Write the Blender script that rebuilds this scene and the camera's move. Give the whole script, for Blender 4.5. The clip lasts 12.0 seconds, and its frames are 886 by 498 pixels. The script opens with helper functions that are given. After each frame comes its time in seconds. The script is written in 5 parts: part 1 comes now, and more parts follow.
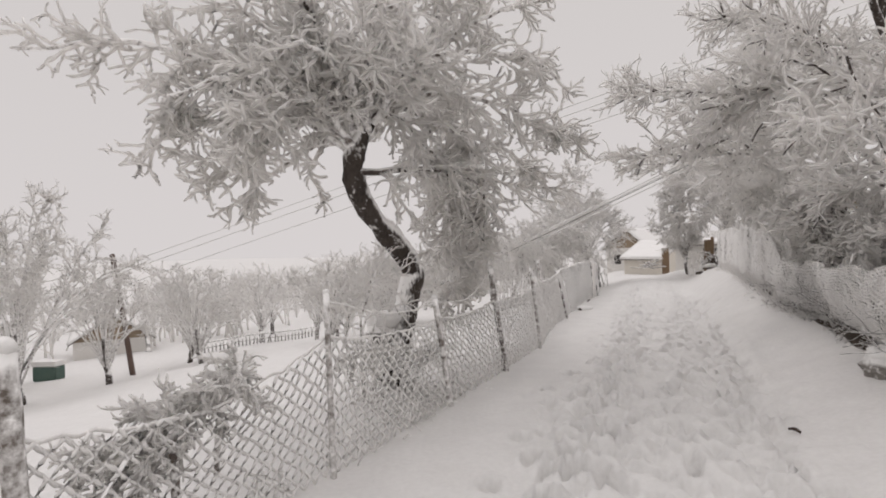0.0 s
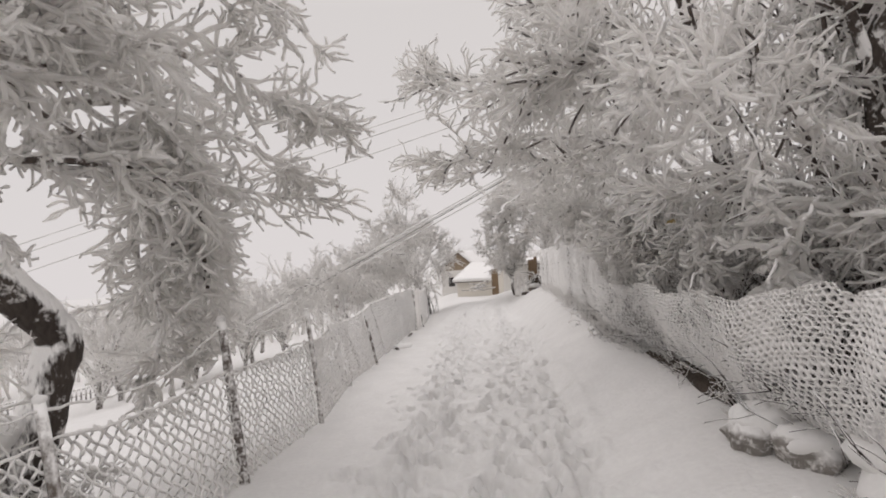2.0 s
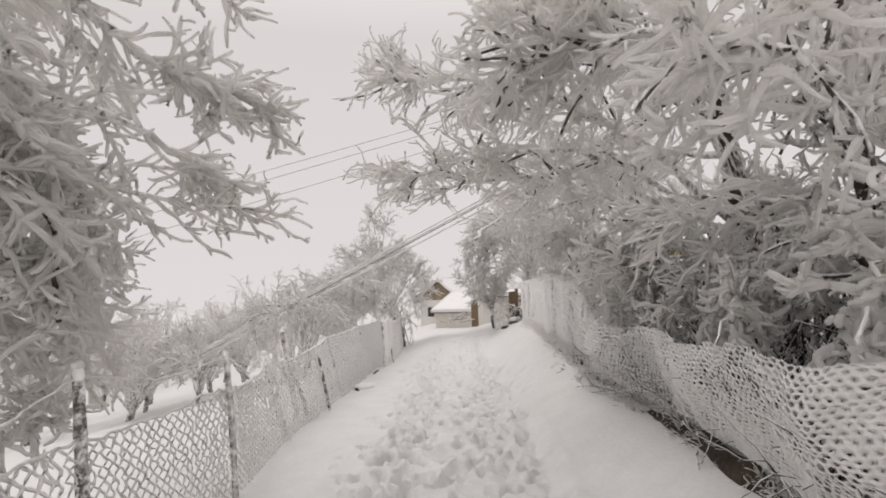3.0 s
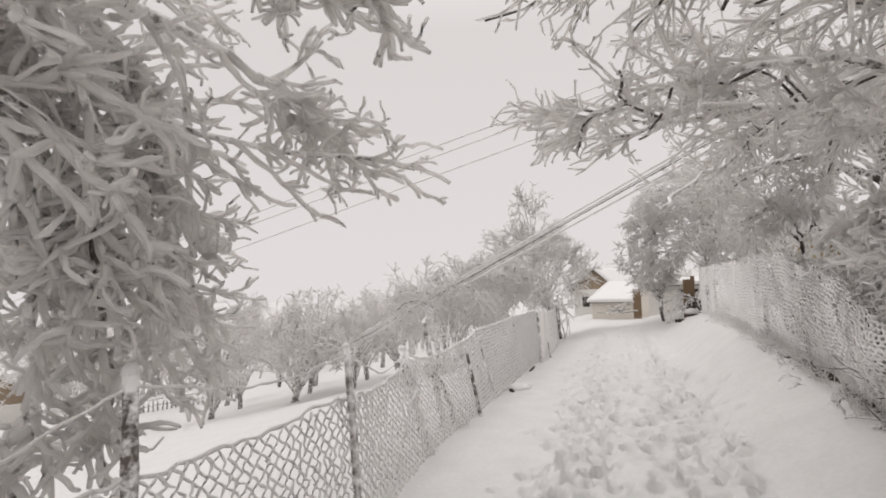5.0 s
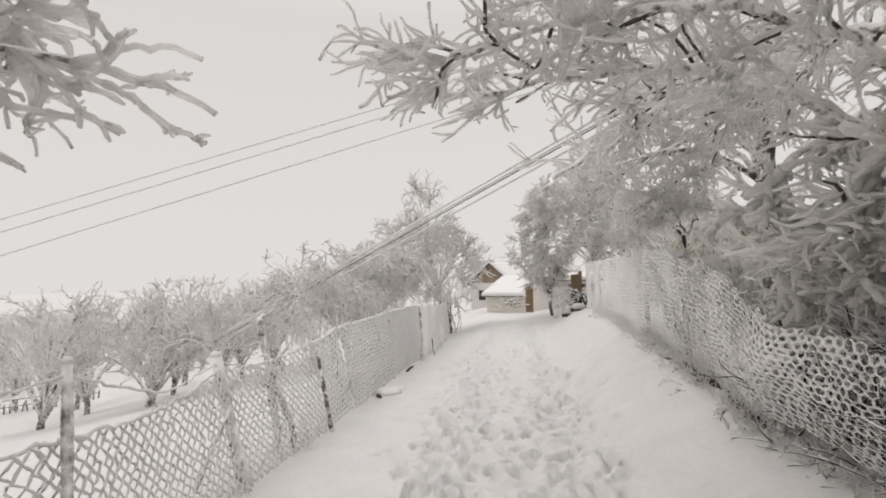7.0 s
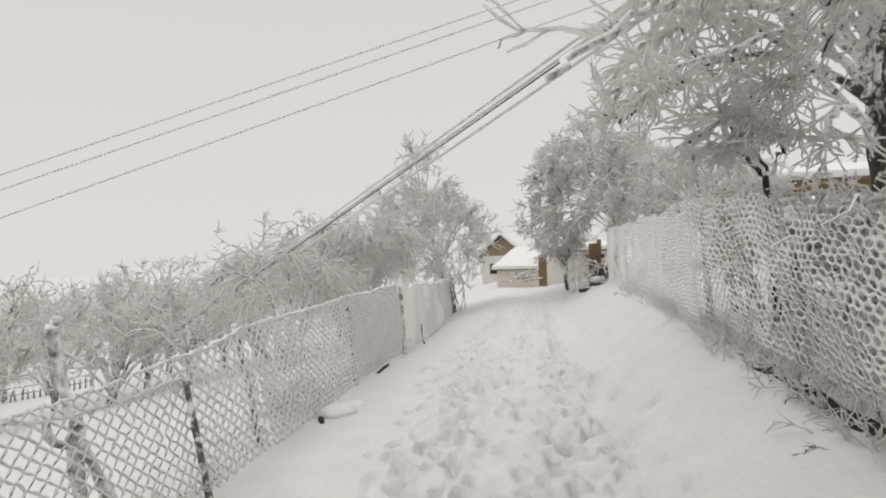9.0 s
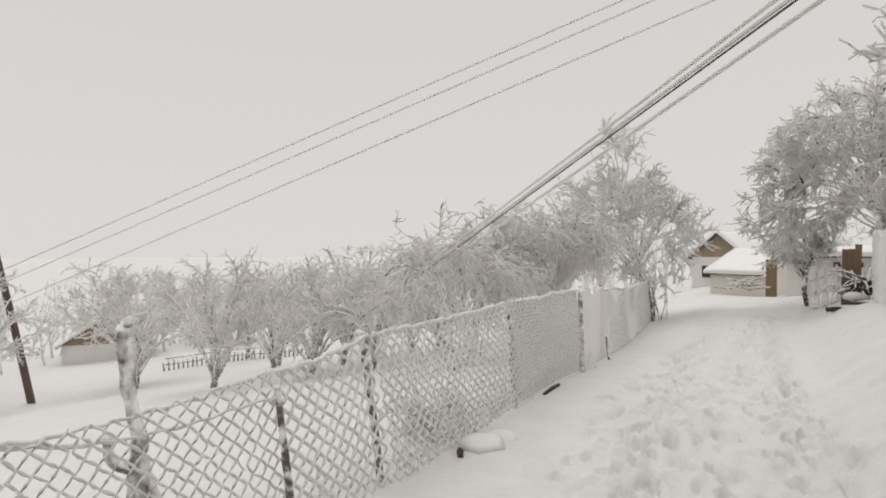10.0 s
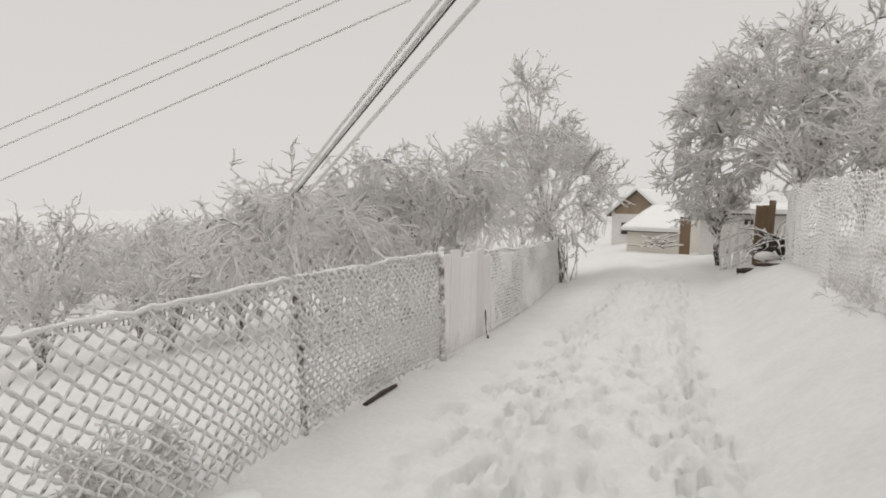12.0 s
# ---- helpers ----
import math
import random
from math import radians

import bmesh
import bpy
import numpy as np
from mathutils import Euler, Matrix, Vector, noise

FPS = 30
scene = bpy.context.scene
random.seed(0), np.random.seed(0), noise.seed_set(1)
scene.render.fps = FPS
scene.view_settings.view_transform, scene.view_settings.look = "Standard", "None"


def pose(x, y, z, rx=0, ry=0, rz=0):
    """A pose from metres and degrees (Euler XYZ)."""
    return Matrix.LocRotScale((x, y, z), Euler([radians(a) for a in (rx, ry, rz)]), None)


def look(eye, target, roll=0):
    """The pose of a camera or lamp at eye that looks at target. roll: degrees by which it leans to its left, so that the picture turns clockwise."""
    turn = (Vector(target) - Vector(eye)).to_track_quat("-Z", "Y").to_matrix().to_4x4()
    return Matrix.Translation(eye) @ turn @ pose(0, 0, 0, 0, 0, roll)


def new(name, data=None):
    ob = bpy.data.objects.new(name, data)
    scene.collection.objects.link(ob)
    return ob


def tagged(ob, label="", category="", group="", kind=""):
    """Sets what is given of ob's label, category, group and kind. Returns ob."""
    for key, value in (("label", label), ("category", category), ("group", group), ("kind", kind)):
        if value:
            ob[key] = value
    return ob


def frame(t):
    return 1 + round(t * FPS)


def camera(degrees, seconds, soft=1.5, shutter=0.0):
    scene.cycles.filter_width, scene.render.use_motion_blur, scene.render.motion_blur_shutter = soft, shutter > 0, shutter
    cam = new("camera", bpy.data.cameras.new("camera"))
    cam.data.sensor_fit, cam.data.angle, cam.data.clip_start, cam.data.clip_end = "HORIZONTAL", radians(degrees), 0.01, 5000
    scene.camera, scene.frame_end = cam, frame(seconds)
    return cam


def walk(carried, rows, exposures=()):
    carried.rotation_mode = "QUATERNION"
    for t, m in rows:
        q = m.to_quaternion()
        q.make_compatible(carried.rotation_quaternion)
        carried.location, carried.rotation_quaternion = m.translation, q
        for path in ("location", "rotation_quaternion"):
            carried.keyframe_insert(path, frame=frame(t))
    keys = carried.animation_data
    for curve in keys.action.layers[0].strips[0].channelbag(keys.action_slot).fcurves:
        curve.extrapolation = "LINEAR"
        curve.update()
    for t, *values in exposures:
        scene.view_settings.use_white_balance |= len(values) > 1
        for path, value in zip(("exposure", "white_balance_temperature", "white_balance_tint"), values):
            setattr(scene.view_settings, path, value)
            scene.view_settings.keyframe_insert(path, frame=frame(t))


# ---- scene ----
cam = camera(79.6, 12.0, soft=1.9)
METRES, EYE, TILT, LEAN, TURN = 12.0, 1.6, 0.0, 1.0, 0.0
ROWS = [
    (0.0, 0.0, 0.0, 0.0, 0.0, 0.0, -0.0),
    (0.5, 0.0231, 0.0406, 0.0004, -5.01, 0.92, 1.36),
    (1.0, 0.0383, 0.0882, 0.0021, -9.05, 1.06, 3.01),
    (1.5, 0.0647, 0.133, 0.0003, -13.55, 1.3, 3.41),
    (2.0, 0.0938, 0.1732, 0.0064, -16.83, 2.4, 2.75),
    (2.5, 0.1145, 0.2175, 0.0049, -18.96, 3.98, 1.53),
    (3.0, 0.1394, 0.26, 0.0098, -18.81, 5.46, 1.12),
    (3.5, 0.1492, 0.3035, 0.0064, -14.7, 5.6, 1.43),
    (5.5, 0.164, 0.3918, 0.0078, -1.8, 4.19, 0.45),
    (6.0, 0.1768, 0.4057, 0.0067, -3.26, 3.96, 0.42),
    (6.5, 0.1857, 0.4269, 0.0037, -7.51, 4.0, 0.32),
    (7.0, 0.2082, 0.4611, 0.0066, -13.23, 3.67, -0.13),
    (9.0, 0.2906, 0.6407, 0.005, -11.67, 0.92, 1.28),
    (9.5, 0.3123, 0.6874, 0.0108, -2.77, 1.36, 0.3),
    (10.0, 0.3218, 0.7293, 0.0114, 9.37, 0.11, -1.4),
    (10.5, 0.3327, 0.7678, 0.0097, 21.89, -2.37, -1.22),
    (11.0, 0.3467, 0.8118, 0.008, 27.95, -5.29, -1.34),
    (11.5, 0.3675, 0.8517, 0.0085, 18.64, -5.76, -1.83),
    (12.0, 0.3987, 0.9013, 0.0092, 2.34, -4.46, -1.93),
]
walk(cam, [(t, pose(0, 0, EYE, TILT, LEAN, TURN) @ pose(METRES * x, METRES * y, METRES * z, 90 + pitch, roll, yaw)) for t, x, y, z, yaw, pitch, roll in ROWS],
     [(0.0, -0.12, 6500, 16), (1.5, -0.06, 6500, 16), (3.5, 0.04, 6500, 16), (6.5, 0.05, 6500, 14), (9.5, -0.01, 6500, 12), (10.5, -0.05, 6500, 11.5), (12.0, -0.04, 6500, 11.5)])

# ---------------------------------------------------------------- sky and light
world = bpy.data.worlds.new("overcast_sky")
scene.world = world
world.use_nodes = True
wt = world.node_tree
wt.nodes.clear()
w_out = wt.nodes.new("ShaderNodeOutputWorld")
w_bg = wt.nodes.new("ShaderNodeBackground")
w_sky = wt.nodes.new("ShaderNodeTexSky")
w_sky.sky_type = "NISHITA"
w_sky.sun_disc = False
w_sky.sun_elevation, w_sky.sun_rotation = radians(48), radians(70)
w_sky.air_density, w_sky.dust_density = 1.0, 4.0
w_geo = wt.nodes.new("ShaderNodeTexCoord")
w_sep = wt.nodes.new("ShaderNodeSeparateXYZ")
w_ramp = wt.nodes.new("ShaderNodeValToRGB")
w_mix = wt.nodes.new("ShaderNodeMixRGB")
w_ramp.color_ramp.elements[0].position, w_ramp.color_ramp.elements[0].color = 0.0, (7.25, 7.1, 6.85, 1)
w_ramp.color_ramp.elements[1].position, w_ramp.color_ramp.elements[1].color = 0.45, (6.75, 6.62, 6.3, 1)
zenith = w_ramp.color_ramp.elements.new(1.0)
zenith.color = (13.8, 13.7, 13.4, 1)
w_mix.inputs[0].default_value = 0.985
w_bg.inputs["Strength"].default_value = 0.1
wt.links.new(w_geo.outputs["Generated"], w_sep.inputs[0])
wt.links.new(w_sep.outputs["Z"], w_ramp.inputs[0])
wt.links.new(w_sky.outputs[0], w_mix.inputs[1])
wt.links.new(w_ramp.outputs[0], w_mix.inputs[2])
wt.links.new(w_mix.outputs[0], w_bg.inputs["Color"])
wt.links.new(w_bg.outputs[0], w_out.inputs["Surface"])

# light is passed on many times between snow and rime
scene.cycles.diffuse_bounces = 8

sun = new("sun", bpy.data.lights.new("sun", "SUN"))
sun.data.energy, sun.data.angle, sun.data.color = 0.4, radians(30), (1.0, 0.98, 0.95)
sun.matrix_world = look((-8, 18, 22), (2, 8, 0))


# ---------------------------------------------------------------- materials
def material(name, colour, colour2=None, rough=0.8, grain=18.0, bump=0.3, spots=None, spot_scale=6.0, spot_edge=(0.5, 0.6),
             top=None, top_edge=(0.3, 0.6), metal=0.0, stretch=(1, 1, 1), bump_dist=0.01, random_tint=0.0, glow=0.0):
    """A noise-grained surface. spots: a second colour in patches; top: a colour that lies on faces that look up (snow)."""
    m = bpy.data.materials.new(name)
    m.use_nodes = True
    nt = m.node_tree
    bs = nt.nodes["Principled BSDF"]
    tc = nt.nodes.new("ShaderNodeTexCoord")
    mp = nt.nodes.new("ShaderNodeMapping")
    mp.inputs["Scale"].default_value = stretch
    nt.links.new(tc.outputs["Object"], mp.inputs["Vector"])
    n1 = nt.nodes.new("ShaderNodeTexNoise")
    n1.inputs["Scale"].default_value, n1.inputs["Detail"].default_value = grain, 5.0
    nt.links.new(mp.outputs[0], n1.inputs["Vector"])
    n2 = nt.nodes.new("ShaderNodeTexNoise")
    n2.inputs["Scale"].default_value, n2.inputs["Detail"].default_value = grain * 0.13, 3.0
    nt.links.new(mp.outputs[0], n2.inputs["Vector"])
    add = nt.nodes.new("ShaderNodeMath")
    add.operation = "ADD"
    nt.links.new(n1.outputs["Fac"], add.inputs[0])
    nt.links.new(n2.outputs["Fac"], add.inputs[1])
    ramp = nt.nodes.new("ShaderNodeMapRange")
    ramp.inputs["From Min"].default_value, ramp.inputs["From Max"].default_value = 0.7, 1.3
    nt.links.new(add.outputs[0], ramp.inputs["Value"])
    mix = nt.nodes.new("ShaderNodeMixRGB")
    mix.inputs[1].default_value = (*colour, 1)
    mix.inputs[2].default_value = (*(colour2 or [c * 0.8 for c in colour]), 1)
    nt.links.new(ramp.outputs[0], mix.inputs[0])
    out = mix.outputs[0]
    if random_tint:
        info = nt.nodes.new("ShaderNodeObjectInfo")
        hsv = nt.nodes.new("ShaderNodeHueSaturation")
        mr = nt.nodes.new("ShaderNodeMapRange")
        mr.inputs["To Min"].default_value, mr.inputs["To Max"].default_value = 1 - random_tint, 1 + random_tint
        nt.links.new(info.outputs["Random"], mr.inputs["Value"])
        nt.links.new(mr.outputs[0], hsv.inputs["Value"])
        nt.links.new(out, hsv.inputs["Color"])
        out = hsv.outputs[0]
    if spots:
        n3 = nt.nodes.new("ShaderNodeTexNoise")
        n3.inputs["Scale"].default_value, n3.inputs["Detail"].default_value = spot_scale, 6.0
        n3.inputs["Roughness"].default_value = 0.65
        nt.links.new(tc.outputs["Object"], n3.inputs["Vector"])
        r3 = nt.nodes.new("ShaderNodeMapRange")
        r3.inputs["From Min"].default_value, r3.inputs["From Max"].default_value = spot_edge
        nt.links.new(n3.outputs["Fac"], r3.inputs["Value"])
        m3 = nt.nodes.new("ShaderNodeMixRGB")
        m3.inputs[2].default_value = (*spots, 1)
        nt.links.new(r3.outputs[0], m3.inputs[0])
        nt.links.new(out, m3.inputs[1])
        out = m3.outputs[0]
    if top:
        geo = nt.nodes.new("ShaderNodeNewGeometry")
        sp = nt.nodes.new("ShaderNodeSeparateXYZ")
        nt.links.new(geo.outputs["Normal"], sp.inputs[0])
        jig = nt.nodes.new("ShaderNodeMath")
        jig.operation = "MULTIPLY_ADD"
        jig.inputs[1].default_value = 0.5
        nt.links.new(n1.outputs["Fac"], jig.inputs[0])
        nt.links.new(sp.outputs["Z"], jig.inputs[2])
        r4 = nt.nodes.new("ShaderNodeMapRange")
        r4.inputs["From Min"].default_value, r4.inputs["From Max"].default_value = top_edge[0] + 0.25, top_edge[1] + 0.25
        nt.links.new(jig.outputs[0], r4.inputs["Value"])
        m4 = nt.nodes.new("ShaderNodeMixRGB")
        m4.inputs[2].default_value = (*top, 1)
        nt.links.new(r4.outputs[0], m4.inputs[0])
        nt.links.new(out, m4.inputs[1])
        out = m4.outputs[0]
    nt.links.new(out, bs.inputs["Base Color"])
    bs.inputs["Roughness"].default_value, bs.inputs["Metallic"].default_value = rough, metal
    bs.inputs["Specular IOR Level"].default_value = 0.25
    bp = nt.nodes.new("ShaderNodeBump")
    bp.inputs["Strength"].default_value, bp.inputs["Distance"].default_value = bump, bump_dist
    nt.links.new(n1.outputs["Fac"], bp.inputs["Height"])
    nt.links.new(bp.outputs[0], bs.inputs["Normal"])
    if glow:
        # light passes through the frost crystals
        tl = nt.nodes.new("ShaderNodeBsdfTranslucent")
        ms = nt.nodes.new("ShaderNodeMixShader")
        ms.inputs[0].default_value = glow
        nt.links.new(out, tl.inputs["Color"])
        nt.links.new(bp.outputs[0], tl.inputs["Normal"])
        nt.links.new(bs.outputs[0], ms.inputs[1])
        nt.links.new(tl.outputs[0], ms.inputs[2])
        nt.links.new(ms.outputs[0], nt.nodes["Material Output"].inputs["Surface"])
    return m


SNOW = (0.80, 0.79, 0.775)
RIME = (0.96, 0.95, 0.937)
M_SNOW = material("snow", SNOW, (0.75, 0.74, 0.725), 0.75, 30, 0.35, bump_dist=0.02)
M_LANE = material("trodden_snow", (0.71, 0.70, 0.685), (0.64, 0.63, 0.615), 0.75, 22, 0.5, bump_dist=0.02)
M_RIME = material("rime_frost", RIME, (0.88, 0.868, 0.85), 0.85, 60, 0.9, bump_dist=0.008, glow=0.7)
M_RIME_TWIG = material("frosted_twig", RIME, (0.88, 0.868, 0.85), 0.85, 45, 0.8, glow=0.7, spots=(0.20, 0.17, 0.15), spot_scale=9, spot_edge=(0.76, 0.90), bump_dist=0.01)
M_LIMB = material("frosted_bark", (0.065, 0.052, 0.045), (0.11, 0.09, 0.08), 0.9, 30, 1.0, spots=RIME, spot_scale=5, spot_edge=(0.50, 0.58), top=SNOW, top_edge=(0.1, 0.4), bump_dist=0.015)
M_BARK = material("dark_bark", (0.040, 0.032, 0.028), (0.085, 0.07, 0.06), 0.92, 40, 1.0, spots=(0.72, 0.70, 0.68), spot_scale=8, spot_edge=(0.57, 0.66), top=RIME, top_edge=(0.02, 0.2), bump_dist=0.02, stretch=(1, 1, 0.35))
M_LIMB2 = material("rime_coated_limb", (0.12, 0.10, 0.09), (0.2, 0.17, 0.15), 0.9, 30, 1.0, spots=RIME, spot_scale=13, spot_edge=(0.36, 0.54), top=RIME, top_edge=(0.0, 0.3), bump_dist=0.012)
# rimed bark, its greys lifted so that haze sits in the colour
M_TRUNK2 = material("hazed_frosted_bark", (0.10, 0.085, 0.075), (0.17, 0.145, 0.13), 0.92, 30, 1.0, spots=RIME, spot_scale=15, spot_edge=(0.45, 0.68), top=RIME, top_edge=(0.2, 0.45), bump_dist=0.015)
M_POST = material("weathered_post", (0.11, 0.09, 0.075), (0.19, 0.165, 0.145), 0.9, 35, 0.8, spots=RIME, spot_scale=11, spot_edge=(0.38, 0.64), top=RIME, top_edge=(0.1, 0.4), stretch=(1, 1, 0.25))
M_STEEL = material("rusty_post", (0.10, 0.085, 0.075), (0.17, 0.14, 0.12), 0.8, 40, 0.6, spots=RIME, spot_scale=13, spot_edge=(0.46, 0.60), top=SNOW, top_edge=(0.2, 0.5))
M_NET = material("frosted_wire", (0.84, 0.825, 0.805), (0.72, 0.705, 0.685), 0.85, 55, 0.9, spots=(0.30, 0.27, 0.25), spot_scale=6, spot_edge=(0.66, 0.80), bump_dist=0.006)
M_NET_WHITE = material("snow_packed_wire", (0.95, 0.94, 0.925), (0.88, 0.87, 0.855), 0.85, 50, 0.9, bump_dist=0.008, glow=0.2)
M_NET_RIGHT = material("rime_clogged_netting", (0.88, 0.868, 0.85), (0.78, 0.765, 0.745), 0.85, 48, 0.9, bump_dist=0.006, glow=0.12)
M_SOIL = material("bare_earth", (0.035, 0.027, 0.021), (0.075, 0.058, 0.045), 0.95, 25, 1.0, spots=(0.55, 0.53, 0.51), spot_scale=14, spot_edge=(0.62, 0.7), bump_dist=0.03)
M_STONE = material("grey_stone", (0.17, 0.155, 0.14), (0.28, 0.26, 0.24), 0.9, 14, 1.0, spots=(0.66, 0.64, 0.62), spot_scale=20, spot_edge=(0.50, 0.64), top=SNOW, top_edge=(0.05, 0.4), bump_dist=0.03)
M_PLANK = material("frosted_plank", (0.80, 0.785, 0.765), (0.68, 0.66, 0.64), 0.9, 30, 0.6, spots=(0.22, 0.18, 0.15), spot_scale=5, spot_edge=(0.66, 0.74), stretch=(1, 1, 0.15), random_tint=0.08)
M_BROWN = material("brown_board", (0.17, 0.115, 0.072), (0.26, 0.185, 0.12), 0.85, 24, 0.6, stretch=(1, 1, 0.15), random_tint=0.15, spots=(0.5, 0.47, 0.44), spot_scale=6, spot_edge=(0.66, 0.74))
M_GABLE = material("weathered_gable_board", (0.24, 0.185, 0.13), (0.33, 0.26, 0.19), 0.85, 20, 0.5, stretch=(1, 1, 0.15))
M_PLASTER = material("pale_plaster", (0.72, 0.68, 0.61), (0.64, 0.60, 0.54), 0.9, 8, 0.3)
M_WHITEWASH = material("white_plaster", (0.74, 0.72, 0.69), (0.66, 0.64, 0.61), 0.9, 8, 0.3)
M_YELLOW = material("ochre_wall", (0.42, 0.31, 0.13), (0.50, 0.38, 0.18), 0.9, 9, 0.4)
M_DARK = material("dark_infill", (0.035, 0.032, 0.03), (0.05, 0.045, 0.042), 0.6, 9, 0.2)
M_ROOF = material("dark_roof_edge", (0.10, 0.085, 0.075), (0.15, 0.13, 0.11), 0.85, 12, 0.4)
M_GREEN = material("green_metal", (0.07, 0.12, 0.10), (0.10, 0.15, 0.125), 0.55, 10, 0.2, top=SNOW, top_edge=(0.3, 0.6))
M_LOG = material("dark_wet_wood", (0.045, 0.034, 0.027), (0.08, 0.06, 0.05), 0.9, 30, 0.8)
M_POLE = material("brown_pole", (0.10, 0.07, 0.06), (0.16, 0.115, 0.095), 0.9, 30, 0.6, stretch=(1, 1, 0.1))
M_WIRE = material("frosted_cable", (0.80, 0.79, 0.775), (0.70, 0.69, 0.675), 0.85, 40, 0.6)
M_WIRE_DARK = material("bare_cable", (0.06, 0.055, 0.05), (0.1, 0.09, 0.085), 0.7, 40, 0.4)

# ---------------------------------------------------------------- mesh helpers
AX = Vector((0.407, 0.9134, 0))   # along the lane
RT = Vector((0.9134, -0.407, 0))  # across it, to the right


def part(name, bm, mat, parent=None, label=""):
    """One bmesh as one mesh object under a thing or a part."""
    me = bpy.data.meshes.new(name)
    bm.to_mesh(me)
    bm.free()
    return hang(name, me, mat, parent, label)


def hang(name, me, mat, parent=None, label=""):
    me.materials.append(mat)
    ob = new(name, me)
    ob.parent = parent
    if label:
        ob["label"] = label
    return ob


def thing(name, label, category, group="", at=(0, 0, 0)):
    ob = tagged(new(name), label, category, group)
    ob.empty_display_size = 0.1
    ob.location = at
    return ob


def numpy_mesh(name, verts, quads, smooth=True, extra=()):
    """A mesh from arrays: quads (n, 4), and extra faces of equal length each."""
    me = bpy.data.meshes.new(name)
    groups = [np.asarray(quads, np.int32)] + [np.asarray(e, np.int32) for e in extra]
    loops = np.concatenate([g.ravel() for g in groups])
    totals = np.concatenate([np.full(len(g), g.shape[1], np.int32) for g in groups])
    starts = np.concatenate([[0], np.cumsum(totals)[:-1]]).astype(np.int32)
    me.vertices.add(len(verts))
    me.vertices.foreach_set("co", np.asarray(verts, np.float32).ravel())
    me.loops.add(len(loops))
    me.loops.foreach_set("vertex_index", loops)
    me.polygons.add(len(totals))
    me.polygons.foreach_set("loop_start", starts)
    me.polygons.foreach_set("loop_total", totals)
    me.polygons.foreach_set("use_smooth", np.full(len(totals), smooth, bool))
    me.update(calc_edges=True)
    return me


def unit(v):
    return v / np.maximum(np.linalg.norm(v, axis=-1, keepdims=True), 1e-9)


class Tubes:
    """Gathers bundles of polylines (n, k, 3) with radii (n, k) and makes one mesh of round tubes."""

    def __init__(self):
        self.v, self.q, self.c, self.count = [], [], {}, 0

    def add(self, pts, rad, sides=4):
        pts, rad = np.asarray(pts, float), np.asarray(rad, float)
        n, k, _ = pts.shape
        tan = unit(np.gradient(pts, axis=1))
        ref = np.where(np.abs(tan[..., 2:3]) > 0.85, np.array([1.0, 0, 0]), np.array([0, 0, 1.0]))
        a = unit(np.cross(tan, ref))
        b = np.cross(tan, a)
        ang = np.arange(sides) * 2 * np.pi / sides
        ring = pts[:, :, None, :] + rad[:, :, None, None] * (np.cos(ang)[None, None, :, None] * a[:, :, None, :] + np.sin(ang)[None, None, :, None] * b[:, :, None, :])
        idx = self.count + np.arange(n * k * sides).reshape(n, k, sides)
        nxt = np.roll(idx, -1, axis=2)
        self.v.append(ring.reshape(-1, 3))
        self.q.append(np.stack([idx[:, :-1], idx[:, 1:], nxt[:, 1:], nxt[:, :-1]], -1).reshape(-1, 4))
        self.c.setdefault(sides, []).append(idx[:, -1, ::-1].reshape(-1, sides))
        self.c[sides].append(idx[:, 0].reshape(-1, sides))
        self.count += n * k * sides
        return self

    def mesh(self, name):
        return numpy_mesh(name, np.concatenate(self.v), np.concatenate(self.q), True, [np.concatenate(c) for c in self.c.values()])


def grow(rng, p, d, length, k, wander, droop):
    """Polylines that wander and droop, from the points p along the ways d."""
    pts = [p]
    d = unit(d)
    step = (length / (k - 1))[:, None]
    for _ in range(k - 1):
        d = d + rng.normal(0, wander, d.shape)
        d[:, 2] -= droop
        d = unit(d)
        p = p + d * step
        pts.append(p)
    return np.stack(pts, 1)


def sprout(rng, parents, n, low, spread, lift=0.0):
    """n points along the parents, and ways that leave them at an angle."""
    count, k, _ = parents.shape
    seg = np.linalg.norm(np.diff(parents, axis=1), axis=2).sum(1)
    i = rng.choice(count, n, p=seg / seg.sum())
    t = (low + (1 - low) * rng.random(n) ** 0.8) * (k - 1.001)
    j = t.astype(int)
    f = (t - j)[:, None]
    a, b = parents[i, j], parents[i, np.minimum(j + 1, k - 1)]
    tan = unit(b - a)
    side = unit(np.cross(tan, rng.normal(0, 1, (n, 3))))
    side[:, 2] += lift
    ang = rng.normal(spread, 0.22, n)[:, None]
    return a + (b - a) * f, unit(tan * np.cos(ang) + side * np.sin(ang)), t / (k - 1)


def resample(points, k, rng=None, jitter=0.0):
    """k points on a smooth line through the given ones."""
    p = np.asarray(points, float)
    ext = np.vstack([2 * p[0] - p[1], p, 2 * p[-1] - p[-2]])
    t = np.linspace(0, len(p) - 1.0001, k)
    i = t.astype(int)
    f = (t - i)[:, None]
    a, b, c, d = ext[i], ext[i + 1], ext[i + 2], ext[i + 3]
    out = 0.5 * (2 * b + (c - a) * f + (2 * a - 5 * b + 4 * c - d) * f ** 2 + (3 * b - a - 3 * c + d) * f ** 3)
    if rng is not None and jitter:
        w = rng.normal(0, jitter, out.shape)
        w[0] = 0
        out = out + w
    return out


